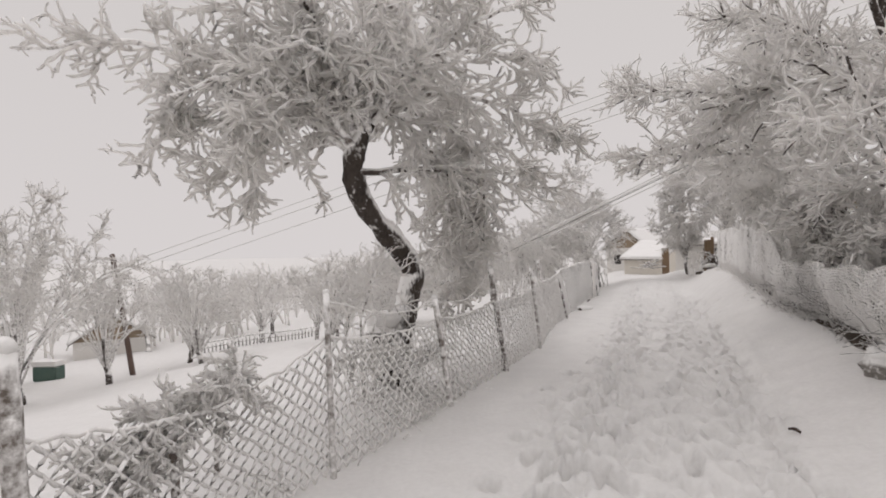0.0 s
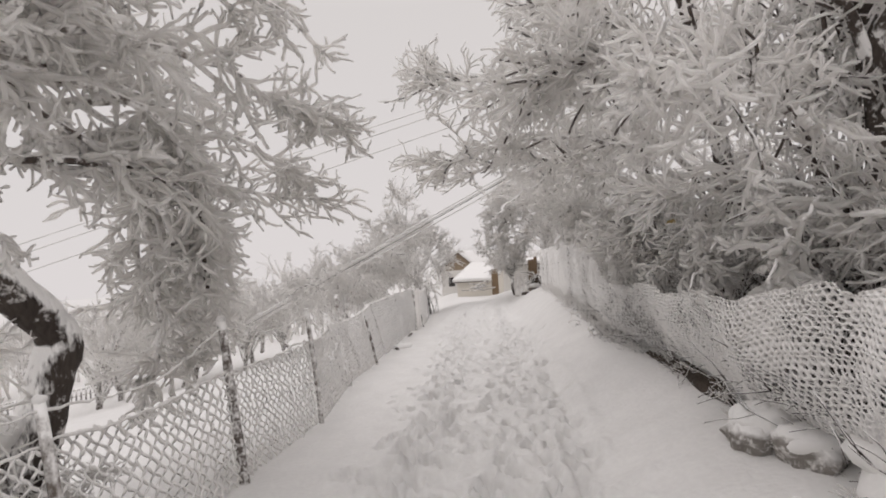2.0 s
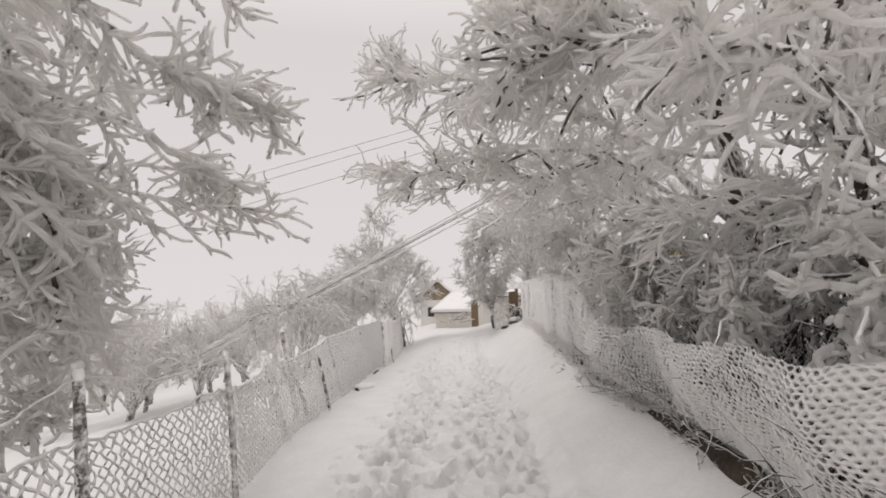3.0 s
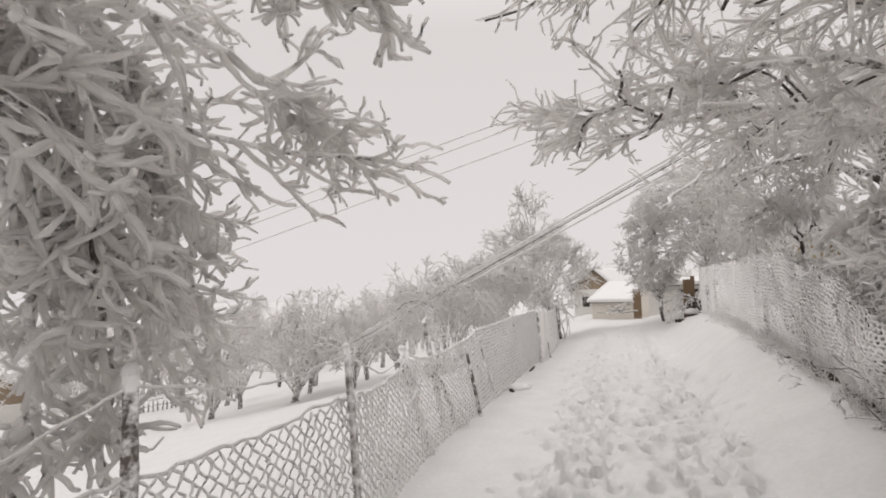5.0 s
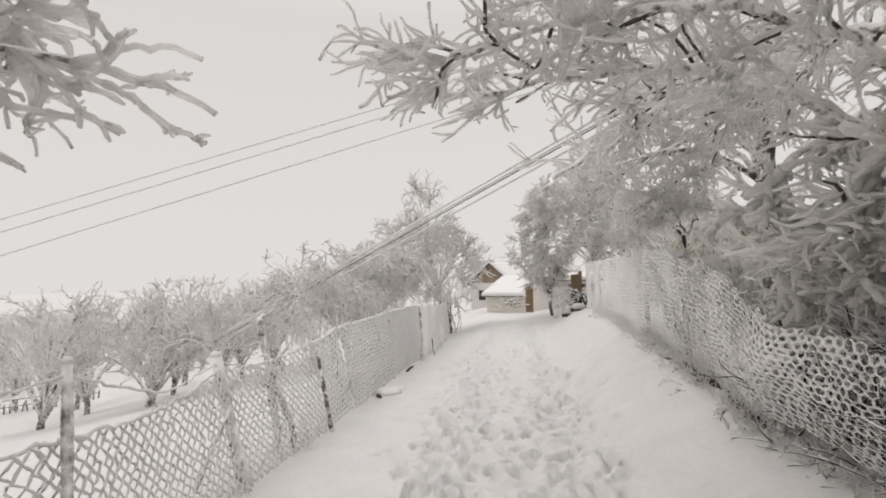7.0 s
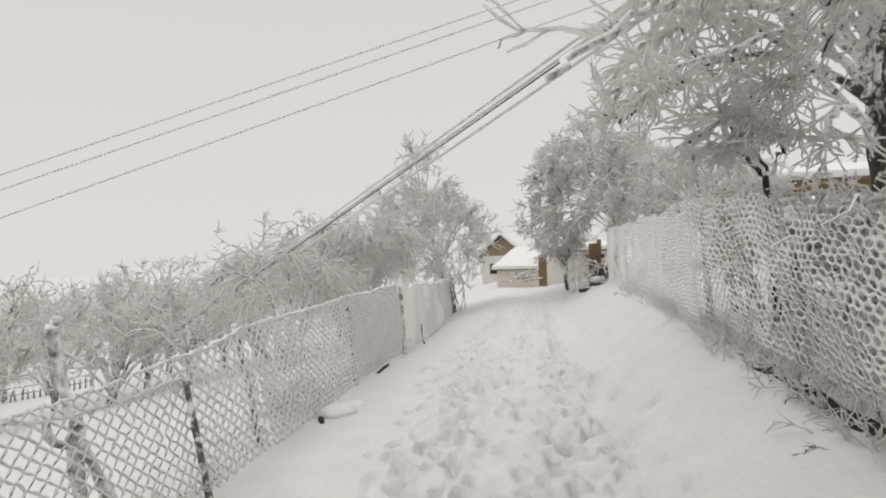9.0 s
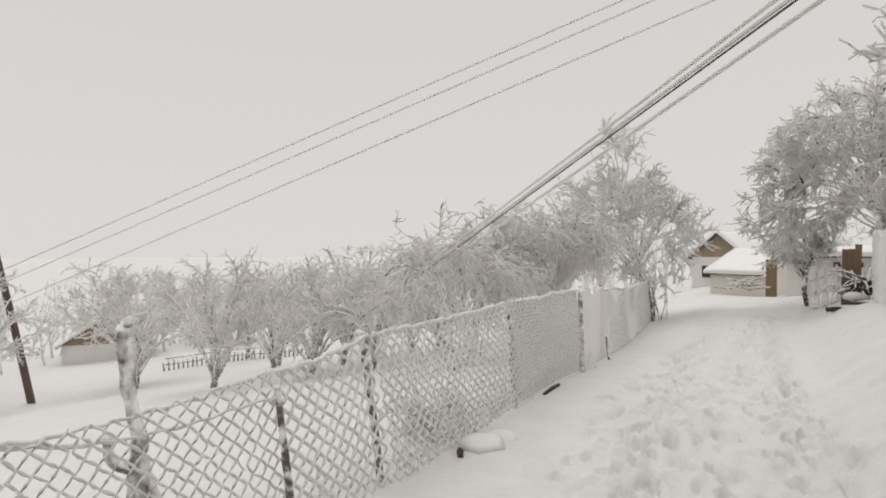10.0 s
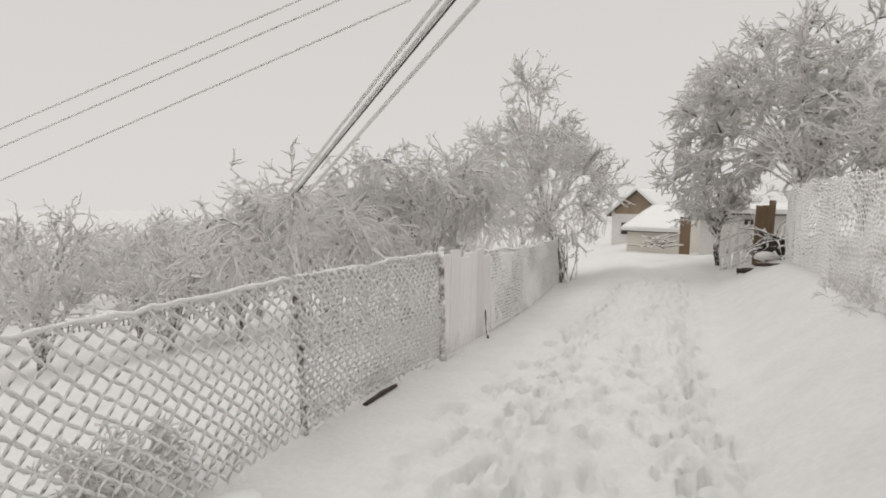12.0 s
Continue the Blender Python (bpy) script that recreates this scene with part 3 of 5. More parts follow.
left_fence = thing("wire_fence", "sagging chain-link fence thick with white rime beside the lane", "fence")
stops = [-0.6] + [p[0] for p in LEFT_POSTS if p[0] != 1.85] + []
sag_of = [0.05, 0.10, 0.06, 0.05, 0.04, 0.09, 0.05, 0.03, 0.02, 0.02, 0.02]
for i, (a, b) in enumerate(zip(stops[:-1], stops[1:])):
    if a > 11:
        # the wire is thicker with rime towards the boards
        cell, rad = (0.085, 0.0135) if a > 14 else (0.104, 0.0125)
        tb = link_panel(a, b, cell, cell * 0.97, rad, mesh_height, left_edge, left_lean, sag_of[i], 40 + i, mat_radius=0.14, bulge=0.05 if a > 14 else 0.02)
        tb.add(*edge_wire(a, b, left_edge, left_lean, mesh_height, 0.015, 60 + i, sag=sag_of[i]), 5)
        me = tb.mesh("link_panel")
        hang("link_panel", me, M_NET_WHITE, left_fence)["kind"] = "stuff"
        continue
    tb = link_panel(a, b, 0.106 if a < 6 else 0.088, 0.103 if a < 6 else 0.086, 0.0110 if a < 6 else 0.0082, mesh_height, left_edge, left_lean, sag_of[i], 40 + i, uneven=0.014 if 4.5 < a < 7.5 else 0.009)
    tb.add(*edge_wire(a, b, left_edge, left_lean, mesh_height, 0.0105, 60 + i, sag=sag_of[i]), 5)
    hang("link_panel", tb.mesh("link_panel"), M_NET, left_fence)["kind"] = "stuff"
# slack strands above the mesh, from post head to post head
for i in range(len(LEFT_POSTS) - 2):
    a, b = LEFT_POSTS[i], LEFT_POSTS[i + 1]
    if a[0] == 1.85 or b[0] == 1.85 or a[0] > 11:
        continue
    for fr in (0.95,):
        pa, pb = at(a[0] + a[3] * fr, a[1] + a[4] * fr, a[2] * fr), at(b[0] + b[3] * fr, b[1] + b[4] * fr, b[2] * fr)
        m = (pa + pb) / 2 - Vector((0, 0, 0.10 + 0.05 * (i % 2)))
        hang("strand", bent_tube([pa, m, pb], [0.0085, 0.008], 30, 5, 80 + i + int(fr * 100), 0.2, 0.005).mesh("strand"), M_NET, left_fence)


# the boarded gap and the packed panel after it
def plank(name, w, h, th, mat, parent, loc, yaw, tilt=0.0, seed=0):
    bm = bmesh.new()
    bmesh.ops.create_cube(bm, size=1.0)
    bmesh.ops.scale(bm, vec=(w, th, h), verts=bm.verts)
    bmesh.ops.translate(bm, vec=(0, 0, h / 2), verts=bm.verts)
    bmesh.ops.bevel(bm, geom=list(bm.edges), offset=min(w, th) * 0.18, segments=1, affect="EDGES")
    for v in bm.verts:
        v.co.z += 0.02 * noise.noise(Vector((seed, v.co.x * 6, v.co.z))) * (v.co.z > h / 2)
        v.co.x += 0.01 * noise.noise(Vector((seed + 5, v.co.z * 2, 0)))
    ob = part(name, bm, mat, parent)
    ob.location = loc
    ob.rotation_euler = (0, tilt, yaw)
    return ob


LANE_YAW = math.atan2(AX.y, AX.x)
boards = thing("board_gate", "gate of upright planks white with packed rime", "gate", at=at(16.85, -2.5, 0))
for i in range(6):
    s = 16.98 + i * 0.30
    plank("plank", 0.27, 1.12 + 0.05 * math.sin(i * 2.1), 0.03, M_PLANK, boards, at(s, float(left_edge(s)) - 0.04, 0) - boards.location, LANE_YAW + 0.05 - 0.02 * i, 0.03 * math.sin(i), i)
for fr in (0.3, 0.85):
    a, b = at(16.85, float(left_edge(16.85)) - 0.08, fr * 1.1), at(18.6, float(left_edge(18.6)) - 0.08, fr * 1.1)
    hang("rail", bent_tube([a - boards.location, b - boards.location], [0.03, 0.03], 4, 4, 3).mesh("rail"), M_PLANK, boards)
packed = thing("packed_fence", "wire fence panel packed solid with snow and rime", "fence")
tb = link_panel(18.55, 26.4, 0.12, 0.095, 0.021, mesh_height, left_edge, lambda s: 0 * s - 0.08, 0.02, 91)
hang("link_panel", tb.mesh("link_panel"), M_NET_WHITE, packed)["kind"] = "stuff"
stick = thing("fence_stick", "dark broken stick leaning against the boards", "stick", at=at(18.2, -2.5, 0))
hang("stick", bent_tube([(0, 0, -0.03), (-0.03, 0.05, 0.22), (-0.05, 0.04, 0.42)], [0.018, 0.015, 0.01], 7, 6, 5).mesh("stick"), M_BARK, stick)


# the fence on the other side: finer netting that leans and bulges over the bank
def right_height(s):
    return np.interp(s, [2, 5, 6.2, 7.6, 9, 10, 11, 12.4, 14, 17, 20, 23.5], [0.85, 0.82, 0.80, 0.78, 0.70, 0.70, 0.92, 1.05, 1.13, 1.16, 1.2, 1.34])


def right_lean(s):
    return np.interp(s, [2, 5, 7.6, 10, 12, 14.8, 19.3], [-0.30, -0.32, -0.30, -0.10, -0.05, -0.02, 0.0])


def near_foot(s):
    return np.interp(s, [4.4, 6.2], [0.38, 0.14])


right_fence = thing("netting_fence", "sagging wire netting clogged with rime over a dark bank", "fence")
RS = [1.5, 4.2, 6.3, 8.4, 10.2, 12.2, 14.0, 16.5, 20.0, 24.3]
NETS = [(0.068, 0.040, 0.58, 0.0, 0.10)] * 3 + [(0.078, 0.052, 0.72, 0.0, 0.10), (0.084, 0.066, 0.80, -0.05, 0.10), (0.084, 0.066, 0.76, 0.0, 0.08), (0.075, 0.055, 0.40, 0.35, 0.02), (0.085, 0.066, 0.66, 0.0, 0.03), (0.085, 0.066, 0.60, 0.04, 0.03)]
for i, (a, b) in enumerate(zip(RS[:-1], RS[1:])):
    wide, tall, hole, clog, rag = NETS[i]
    me = net_sheet(a, b, wide, tall, hole, 0.012, right_height, right_edge, right_lean, 120, -0.10 if i < 4 else -0.04, near_foot if i < 4 else (0.14 if i < 6 else 0.04), clog, rag)
    hang("netting_panel", me, M_NET_WHITE if i >= 5 else M_NET_RIGHT, right_fence)["kind"] = "stuff"
for i, s in enumerate(RS[2:]):
    fence_post(s, float(right_edge(s)) + 0.08, float(right_height(s)) + (0.04 if s < 23 else 0.50), 0.02, float(right_lean(s)), 0.032, M_POST, "leaning fence post behind frosted netting", 160 + i)


def snow_skin(s0, s1, side, lean, height, base, th, seed, ragged=0.05):
    """Snow packed into netting: a bumpy sheet with a thickness, in the plane of the fence."""
    n, k = int((s1 - s0) / 0.06), 24
    sg, vg = np.meshgrid(np.linspace(s0, s1, n), np.linspace(0, 1, k), indexing="ij")
    layers = []
    for sgn in (-1, 1):
        bump = 0.012 * value_noise(sg, vg * 1.2, 9.0, seed) + 0.010 * value_noise(sg, vg, 3.0, seed + 1)
        u = side(sg) + lean(sg) * vg + sgn * (th / 2 + bump)
        z = land(sg, side(sg)) + base + height(sg) * vg * (0.97 + ragged * value_noise(sg, sg * 0, 2.0, seed + 2))
        layers.append(np.stack([sg * AX.x + u * RT.x, sg * AX.y + u * RT.y, z], -1).reshape(-1, 3))
    g = np.arange(n * k).reshape(n, k)
    q = np.stack([g[:-1, :-1], g[1:, :-1], g[1:, 1:], g[:-1, 1:]], -1).reshape(-1, 4)
    faces = [q, q[:, ::-1] + n * k]
    for e in (g[0], g[-1], g[:, 0], g[:, -1]):
        faces.append(np.stack([e[:-1], e[1:], e[1:] + n * k, e[:-1] + n * k], -1))
    return numpy_mesh("snow_skin", np.concatenate(layers), np.concatenate(faces))


hang("snow_skin", snow_skin(18.6, 26.3, left_edge, lambda s: 0 * s - 0.08, mesh_height, 0.03, 0.018, 173), M_SNOW, packed, "snow packed solid in the wire")

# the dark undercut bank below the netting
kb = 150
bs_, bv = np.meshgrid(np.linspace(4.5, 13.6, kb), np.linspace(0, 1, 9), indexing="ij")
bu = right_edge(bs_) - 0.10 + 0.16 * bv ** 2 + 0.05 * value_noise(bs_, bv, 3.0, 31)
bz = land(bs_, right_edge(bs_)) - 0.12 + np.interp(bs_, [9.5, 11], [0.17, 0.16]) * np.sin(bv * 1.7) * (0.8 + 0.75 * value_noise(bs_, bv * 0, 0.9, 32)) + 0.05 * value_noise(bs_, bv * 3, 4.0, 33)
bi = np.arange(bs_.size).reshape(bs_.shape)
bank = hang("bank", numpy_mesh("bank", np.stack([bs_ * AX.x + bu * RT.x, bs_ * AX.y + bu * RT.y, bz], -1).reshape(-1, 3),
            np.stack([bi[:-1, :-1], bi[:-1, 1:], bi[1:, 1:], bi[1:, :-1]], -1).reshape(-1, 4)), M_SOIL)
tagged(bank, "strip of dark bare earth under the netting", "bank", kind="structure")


# ---------------------------------------------------------------- trees
def tree(name, label, trunk, trunk_r, limbs, limb_r, crown, seed, group="", mat=M_BARK, limb_mat=M_LIMB, k=14, limb_sides=7, category="tree", dark=()):
    """A tree of a trunk line, limb lines and a crown of frosted twigs (see frosted_crown for its numbers)."""
    r = np.random.default_rng(seed)
    base = np.asarray(trunk[0], float)
    ob = thing(name, label, category, group, Vector(base))
    hang("trunk", bent_tube([np.asarray(p) - base for p in trunk], trunk_r, max(10, 4 * len(trunk)), 10, seed, 0.07).mesh("trunk"), mat, ob)
    lines = []
    for i, lb in enumerate(limbs):
        line = resample(np.asarray(lb, float) - base, k, r, 0.02)
        lines.append(line)
        rad = np.linspace(limb_r * r.uniform(0.8, 1.15), limb_r * 0.4, k)
        hang("limb", Tubes().add(line[None], rad[None] * (1 + r.normal(0, 0.08, (1, k))), limb_sides).mesh("limb"), M_LIMB if i in dark else limb_mat, ob)
    tb, wood = frosted_crown(r, np.stack(lines), origin=base, **crown)
    if wood.count:
        hang("branch_work", wood.mesh("branch_work"), M_LIMB, ob, "dark branches with snow along their tops")["kind"] = "stuff"
    c = hang("crown", tb.mesh("crown"), M_RIME if name in ("bushy_tree", "gateway_tree", "orchard_tree") else M_RIME_TWIG, ob, "dense twigs thick with white rime")
    c["kind"] = "stuff"
    return ob


def auto_limbs(r, top, n, reach, rise, spread_low=0.0):
    """Limb lines that leave the trunk's head all round."""
    out = []
    for i in range(n):
        a = 2 * math.pi * (i + r.uniform(-0.3, 0.3)) / n
        d = np.array([math.cos(a), math.sin(a), 0.0])
        ln = reach * r.uniform(0.7, 1.15)
        up = rise * r.uniform(0.55, 1.1)
        p0 = np.asarray(top) - np.array([0, 0, spread_low * r.random()])
        out.append([p0, p0 + d * ln * 0.35 + np.array([0, 0, up * 0.55]), p0 + d * ln * 0.72 + np.array([0, 0, up * 0.9]), p0 + d * ln + np.array([0, 0, up * r.uniform(0.75, 1.1)])])
    return out


def dome_limbs(r, hub, centre, wide, tall, n, lowest=-0.55):
    """Limb lines from a hub to all sides of a rounded crown, bowed, with their ends sinking a little."""
    out = []
    hub, centre = np.asarray(hub, float), np.asarray(centre, float)
    for i in range(n):
        z = lowest + (1 - lowest) * (i + 0.5) / n
        a = i * 2.39996 + r.uniform(-0.4, 0.4)
        q = math.sqrt(max(0.0, 1 - z * z))
        end = centre + np.array([wide * q * math.cos(a), wide * q * math.sin(a), tall * z]) * r.uniform(0.72, 0.98)
        p0 = hub + np.array([0, 0, r.uniform(-0.5, 0.3)])
        bow = np.array([0, 0, 0.22 * wide * q])
        out.append([p0, p0 + (end - p0) * 0.36 + bow, p0 + (end - p0) * 0.72 + bow * 0.9, end])
    return out


# the crooked tree behind the wire fence
crooked = tree("crooked_tree", "crooked old fruit tree with dark trunk and drooping rime-laden crown",
     [(-0.68, 6.3, -0.35), (-0.62, 6.3, 0.1), (-0.53, 6.3, 0.54), (-0.42, 6.35, 1.07), (-0.37, 6.38, 1.38), (-0.58, 6.18, 1.72), (-0.84, 5.95, 2.06), (-0.96, 5.78, 2.42), (-0.91, 5.72, 2.71), (-0.76, 5.75, 3.0)],
     [0.21, 0.18, 0.155, 0.145, 0.14, 0.135, 0.13, 0.115, 0.105, 0.085],
     [
         [(-0.80, 5.74, 2.95), (-0.55, 5.78, 3.06), (-0.36, 5.82, 2.95), (-0.10, 6.0, 2.66), (0.25, 6.4, 2.45)],
         [(-0.78, 5.75, 2.98), (-0.40, 5.8, 3.5), (-0.11, 5.9, 4.0), (0.15, 6.05, 4.7)],
         [(-0.90, 5.72, 2.75), (-1.35, 5.6, 3.4), (-2.13, 5.3, 3.5), (-3.07, 5.0, 3.62), (-3.85, 4.8, 3.45)],
         [(-0.50, 5.8, 3.3), (0.5, 6.2, 3.35), (1.1, 6.6, 3.15), (1.6, 6.8, 3.05)],
         [(-0.85, 5.72, 2.9), (-1.2, 5.5, 3.8), (-1.6, 5.3, 4.6)],
         [(-0.20, 5.88, 3.8), (0.5, 6.0, 4.2), (1.3, 6.2, 4.5)],
         [(-0.88, 5.75, 2.45), (-0.26, 5.95, 2.5), (0.3, 6.45, 2.45), (0.55, 6.75, 2.15), (0.5, 6.9, 1.6)],
         [(-0.85, 5.7, 2.85), (-0.9, 5.2, 3.5), (-0.6, 4.7, 3.7), (-0.2, 4.3, 3.6)],
         [(-0.95, 5.7, 2.6), (-1.5, 5.7, 3.0), (-2.2, 5.8, 2.9), (-2.7, 5.9, 2.6)],
         [(-0.60, 5.8, 3.2), (0.3, 6.6, 3.05), (1.0, 7.3, 2.85), (1.4, 7.8, 2.65)],
         [(-0.90, 5.7, 2.7), (-1.3, 5.1, 3.2), (-1.7, 4.7, 3.2)],
         [(-0.30, 5.95, 2.5), (0.15, 6.5, 2.45), (0.3, 6.8, 2.1), (0.3, 6.9, 1.75)],
         [(-0.80, 5.75, 2.95), (-0.7, 5.5, 3.6), (-0.5, 5.4, 4.3)],
         [(-0.80, 5.72, 2.95), (-0.5, 6.0, 3.7), (-0.3, 6.3, 4.4)],
         [(-0.92, 5.72, 2.72), (-1.4, 5.4, 2.95), (-2.0, 5.2, 2.85)],
         [(-0.95, 5.72, 2.75), (-1.4, 5.9, 3.3), (-2.0, 6.0, 3.35)],
         [(-0.70, 5.8, 3.05), (-0.3, 6.6, 3.4), (0.15, 7.2, 3.2), (0.40, 7.5, 2.6), (0.35, 7.6, 1.9)],
         [(-0.60, 5.78, 3.05), (0.1, 6.2, 3.0), (0.45, 6.6, 2.7), (0.6, 6.9, 2.2)],
         [(-0.30, 5.95, 2.6), (0.0, 6.8, 2.7), (0.10, 7.2, 2.3), (0.0, 7.3, 1.6)],
         [(-0.60, 5.8, 3.1), (-0.2, 6.8, 3.8), (0.2, 7.6, 3.9), (0.4, 8.2, 3.5)],
         [(-0.30, 5.95, 2.6), (0.2, 7.0, 2.9), (0.42, 7.9, 2.5), (0.42, 8.1, 1.6)],
         [(0.0, 6.8, 2.7), (0.28, 7.6, 2.3), (0.25, 7.9, 1.3)],
         [(-0.3, 6.2, 2.9), (0.1, 6.9, 3.2), (0.35, 7.4, 2.9), (0.5, 7.6, 2.2), (0.45, 7.65, 1.5)],
         [(-0.3, 6.4, 2.8), (-0.2, 7.0, 2.8), (-0.1, 7.4, 2.3), (-0.15, 7.5, 1.5)],
         [(0.1, 6.9, 2.9), (0.36, 7.2, 2.3), (0.33, 7.3, 1.5), (0.28, 7.3, 0.85)],
         [(-0.1, 6.7, 2.8), (0.12, 7.0, 2.1), (0.10, 7.1, 1.3), (0.05, 7.1, 0.75)],
         [(-0.8, 5.7, 3.0), (-1.5, 5.5, 3.7), (-2.1, 5.3, 4.1)],
         [(-0.9, 5.7, 2.8), (-1.3, 5.6, 2.95), (-1.8, 5.5, 2.75), (-2.2, 5.4, 2.35)],
         [(-1.35, 5.6, 3.4), (-1.9, 5.4, 3.2), (-2.5, 5.2, 2.9), (-2.9, 5.1, 2.5)],
         [(-0.7, 5.75, 3.1), (-0.75, 5.6, 3.9), (-0.9, 5.5, 4.7)],
         [(-0.85, 5.7, 2.9), (-1.3, 5.5, 3.0), (-1.9, 5.4, 3.05), (-2.5, 5.3, 2.85)],
         [(-0.85, 5.7, 2.85), (-1.2, 5.7, 2.8), (-1.7, 5.8, 2.55), (-2.1, 5.8, 2.25)],
         [(-1.0, 5.7, 3.1), (-1.5, 5.3, 3.3), (-2.1, 5.1, 3.25), (-2.7, 5.0, 3.0)],
         [(-1.2, 5.6, 3.3), (-1.8, 5.6, 3.6), (-2.4, 5.6, 3.6), (-2.9, 5.5, 3.35)],
         [(-0.9, 5.7, 3.0), (-1.2, 5.3, 3.1), (-1.5, 4.9, 2.9), (-1.7, 4.7, 2.6)],
         [(-0.4, 5.8, 3.5), (0.35, 5.9, 3.75), (0.95, 6.1, 3.8), (1.4, 6.3, 3.6)],
     ] + auto_limbs(np.random.default_rng(61), (-0.80, 5.74, 3.0), 9, 1.0, 0.9, 0.3), 0.042,
     dict(n1=720, l1=(0.3, 0.8), n2=4700, l2=(0.16, 0.42), n3=4800, l3=(0.08, 0.2), thick=0.88, droop=(0.06, 0.03, 0.015), low=0.06, spread=(0.75, 0.85, 0.9), fine=3), 1, limb_mat=M_LIMB2, dark=(0, 1, 4, 6))
# its long bough over the lane, forked into bare-looking rimed rods
root, r, lines = np.array((-0.68, 6.3, -0.35)), np.random.default_rng(64), []
for thick, line in (
        (0.024, [(-0.2, 6.4, 3.0), (0.4, 7.0, 2.62), (1.0, 7.45, 2.48), (1.65, 7.7, 2.45)]),
        (0.018, [(1.62, 7.69, 2.45), (1.78, 7.74, 2.44), (1.92, 7.77, 2.41), (2.10, 7.81, 2.33)]),
        (0.015, [(1.55, 7.66, 2.45), (1.7, 7.72, 2.40), (1.82, 7.75, 2.34), (1.97, 7.79, 2.24)]),
        (0.015, [(1.62, 7.69, 2.45), (1.78, 7.71, 2.52), (1.93, 7.74, 2.56), (2.06, 7.75, 2.53)]),
        (0.015, [(1.45, 7.62, 2.46), (1.58, 7.69, 2.38), (1.66, 7.71, 2.27), (1.78, 7.72, 2.21)]),
        (0.016, [(0.9, 7.38, 2.5), (1.1, 7.55, 2.32), (1.25, 7.68, 2.17), (1.41, 7.76, 2.09)]),
        (0.015, [(1.3, 7.57, 2.47), (1.42, 7.64, 2.60), (1.52, 7.67, 2.66), (1.62, 7.7, 2.75)]),
        (0.014, [(1.1, 7.49, 2.48), (1.22, 7.54, 2.62), (1.28, 7.57, 2.70), (1.40, 7.6, 2.77)]),
        (0.016, [(1.05, 7.47, 2.48), (1.25, 7.58, 2.38), (1.42, 7.67, 2.29), (1.62, 7.74, 2.26)]),
        (0.016, [(0.55, 7.1, 2.58), (0.8, 7.4, 2.72), (1.1, 7.65, 2.74), (1.4, 7.85, 2.68)]),
        (0.015, [(0.5, 7.08, 2.6), (0.75, 7.35, 2.42), (0.95, 7.6, 2.26), (1.15, 7.8, 2.2)])):
    rod = resample(np.asarray(line) - root, 12, r, 0.006)
    lines.append(rod)
    hang("limb", Tubes().add(rod[None], np.linspace(thick, 0.0125, 12)[None] * (1 + r.normal(0, 0.1, (1, 12))), 7).mesh("limb"), M_LIMB2 if thick > 0.02 else M_RIME_TWIG, crooked)
twigs, _ = frosted_crown(r, np.stack(lines), 60, (0.10, 0.28), 60, (0.05, 0.12), 30, (0.03, 0.06), thick=0.6, droop=(0.03, 0.02, 0.0), low=0.1, spread=(0.55, 0.6, 0.6), origin=root)
hang("crown", twigs.mesh("crown"), M_RIME_TWIG, crooked, "short rimed side twigs of the long bough")["kind"] = "stuff"
stub = thing("snowy_stump", "sawn stump beside the crooked trunk under a thick snow cap", "stump", at=(-0.74, 6.14, -0.2))
hang("stump", bent_tube([(0, 0, 0), (0.02, 0.02, 0.5), (0.0, 0.0, 0.95)], [0.17, 0.15, 0.16], 9, 10, 2, 0.08).mesh("stump"), M_BARK, stub)
cap = part("snow_cap", lump(0.2, 4, 0.75, 0.2), M_SNOW, stub, "thick rounded cap of snow")
cap.location = (0.03, 0.02, 1.0)


# trees and thicket behind the netting
def P(s, u, z):
    """A place along and across the lane at a height over the lane's level."""
    v = AX * s + RT * u
    return (v.x, v.y, z)


tree("leaning_tree", "tall tree leaning over the lane with heavy rime-covered branches",
     [P(7.2, 3.5, 0.3), P(7.2, 3.4, 1.4), P(7.1, 3.3, 2.6), P(7.0, 3.1, 4.2)], [0.14, 0.12, 0.11, 0.08],
     [
         [P(7.2, 3.4, 1.6), P(6.6, 2.6, 2.4), P(6.0, 1.7, 2.7), P(5.4, 0.95, 2.6)],
         [P(7.1, 3.3, 2.4), P(7.1, 2.2, 3.2), P(7.1, 1.2, 3.4), P(7.0, 0.5, 3.2)],
         [P(7.1, 3.3, 2.6), P(6.0, 3.0, 3.3), P(5.0, 2.6, 3.4), P(4.2, 2.2, 3.2)],
         [P(7.1, 3.3, 3.0), P(6.6, 2.4, 4.2), P(6.4, 1.6, 5.0)],
         [P(7.0, 3.1, 4.0), P(7.5, 2.4, 5.0), P(7.8, 1.6, 5.7)],
         [P(7.2, 3.4, 1.2), P(6.7, 3.1, 1.7), P(6.2, 2.8, 1.9)],
         [P(7.2, 3.4, 2.0), P(7.7, 2.4, 2.3), P(7.9, 1.7, 2.2)],
         [P(7.1, 3.2, 3.2), P(6.2, 3.4, 4.2), P(5.4, 3.4, 4.6)],
         [P(7.1, 3.2, 3.4), P(8.0, 3.8, 4.4), P(8.6, 4.2, 5.0)],
     ], 0.05,
     dict(n1=430, l1=(0.5, 1.2), n2=2500, l2=(0.2, 0.5), n3=2000, l3=(0.08, 0.2), thick=0.74, droop=(0.05, 0.03, 0.02), sides=4, fine=4, bare=0.28), 2, "trees behind the netting", limb_mat=M_LIMB2, dark=(2, 3, 5, 7, 8))
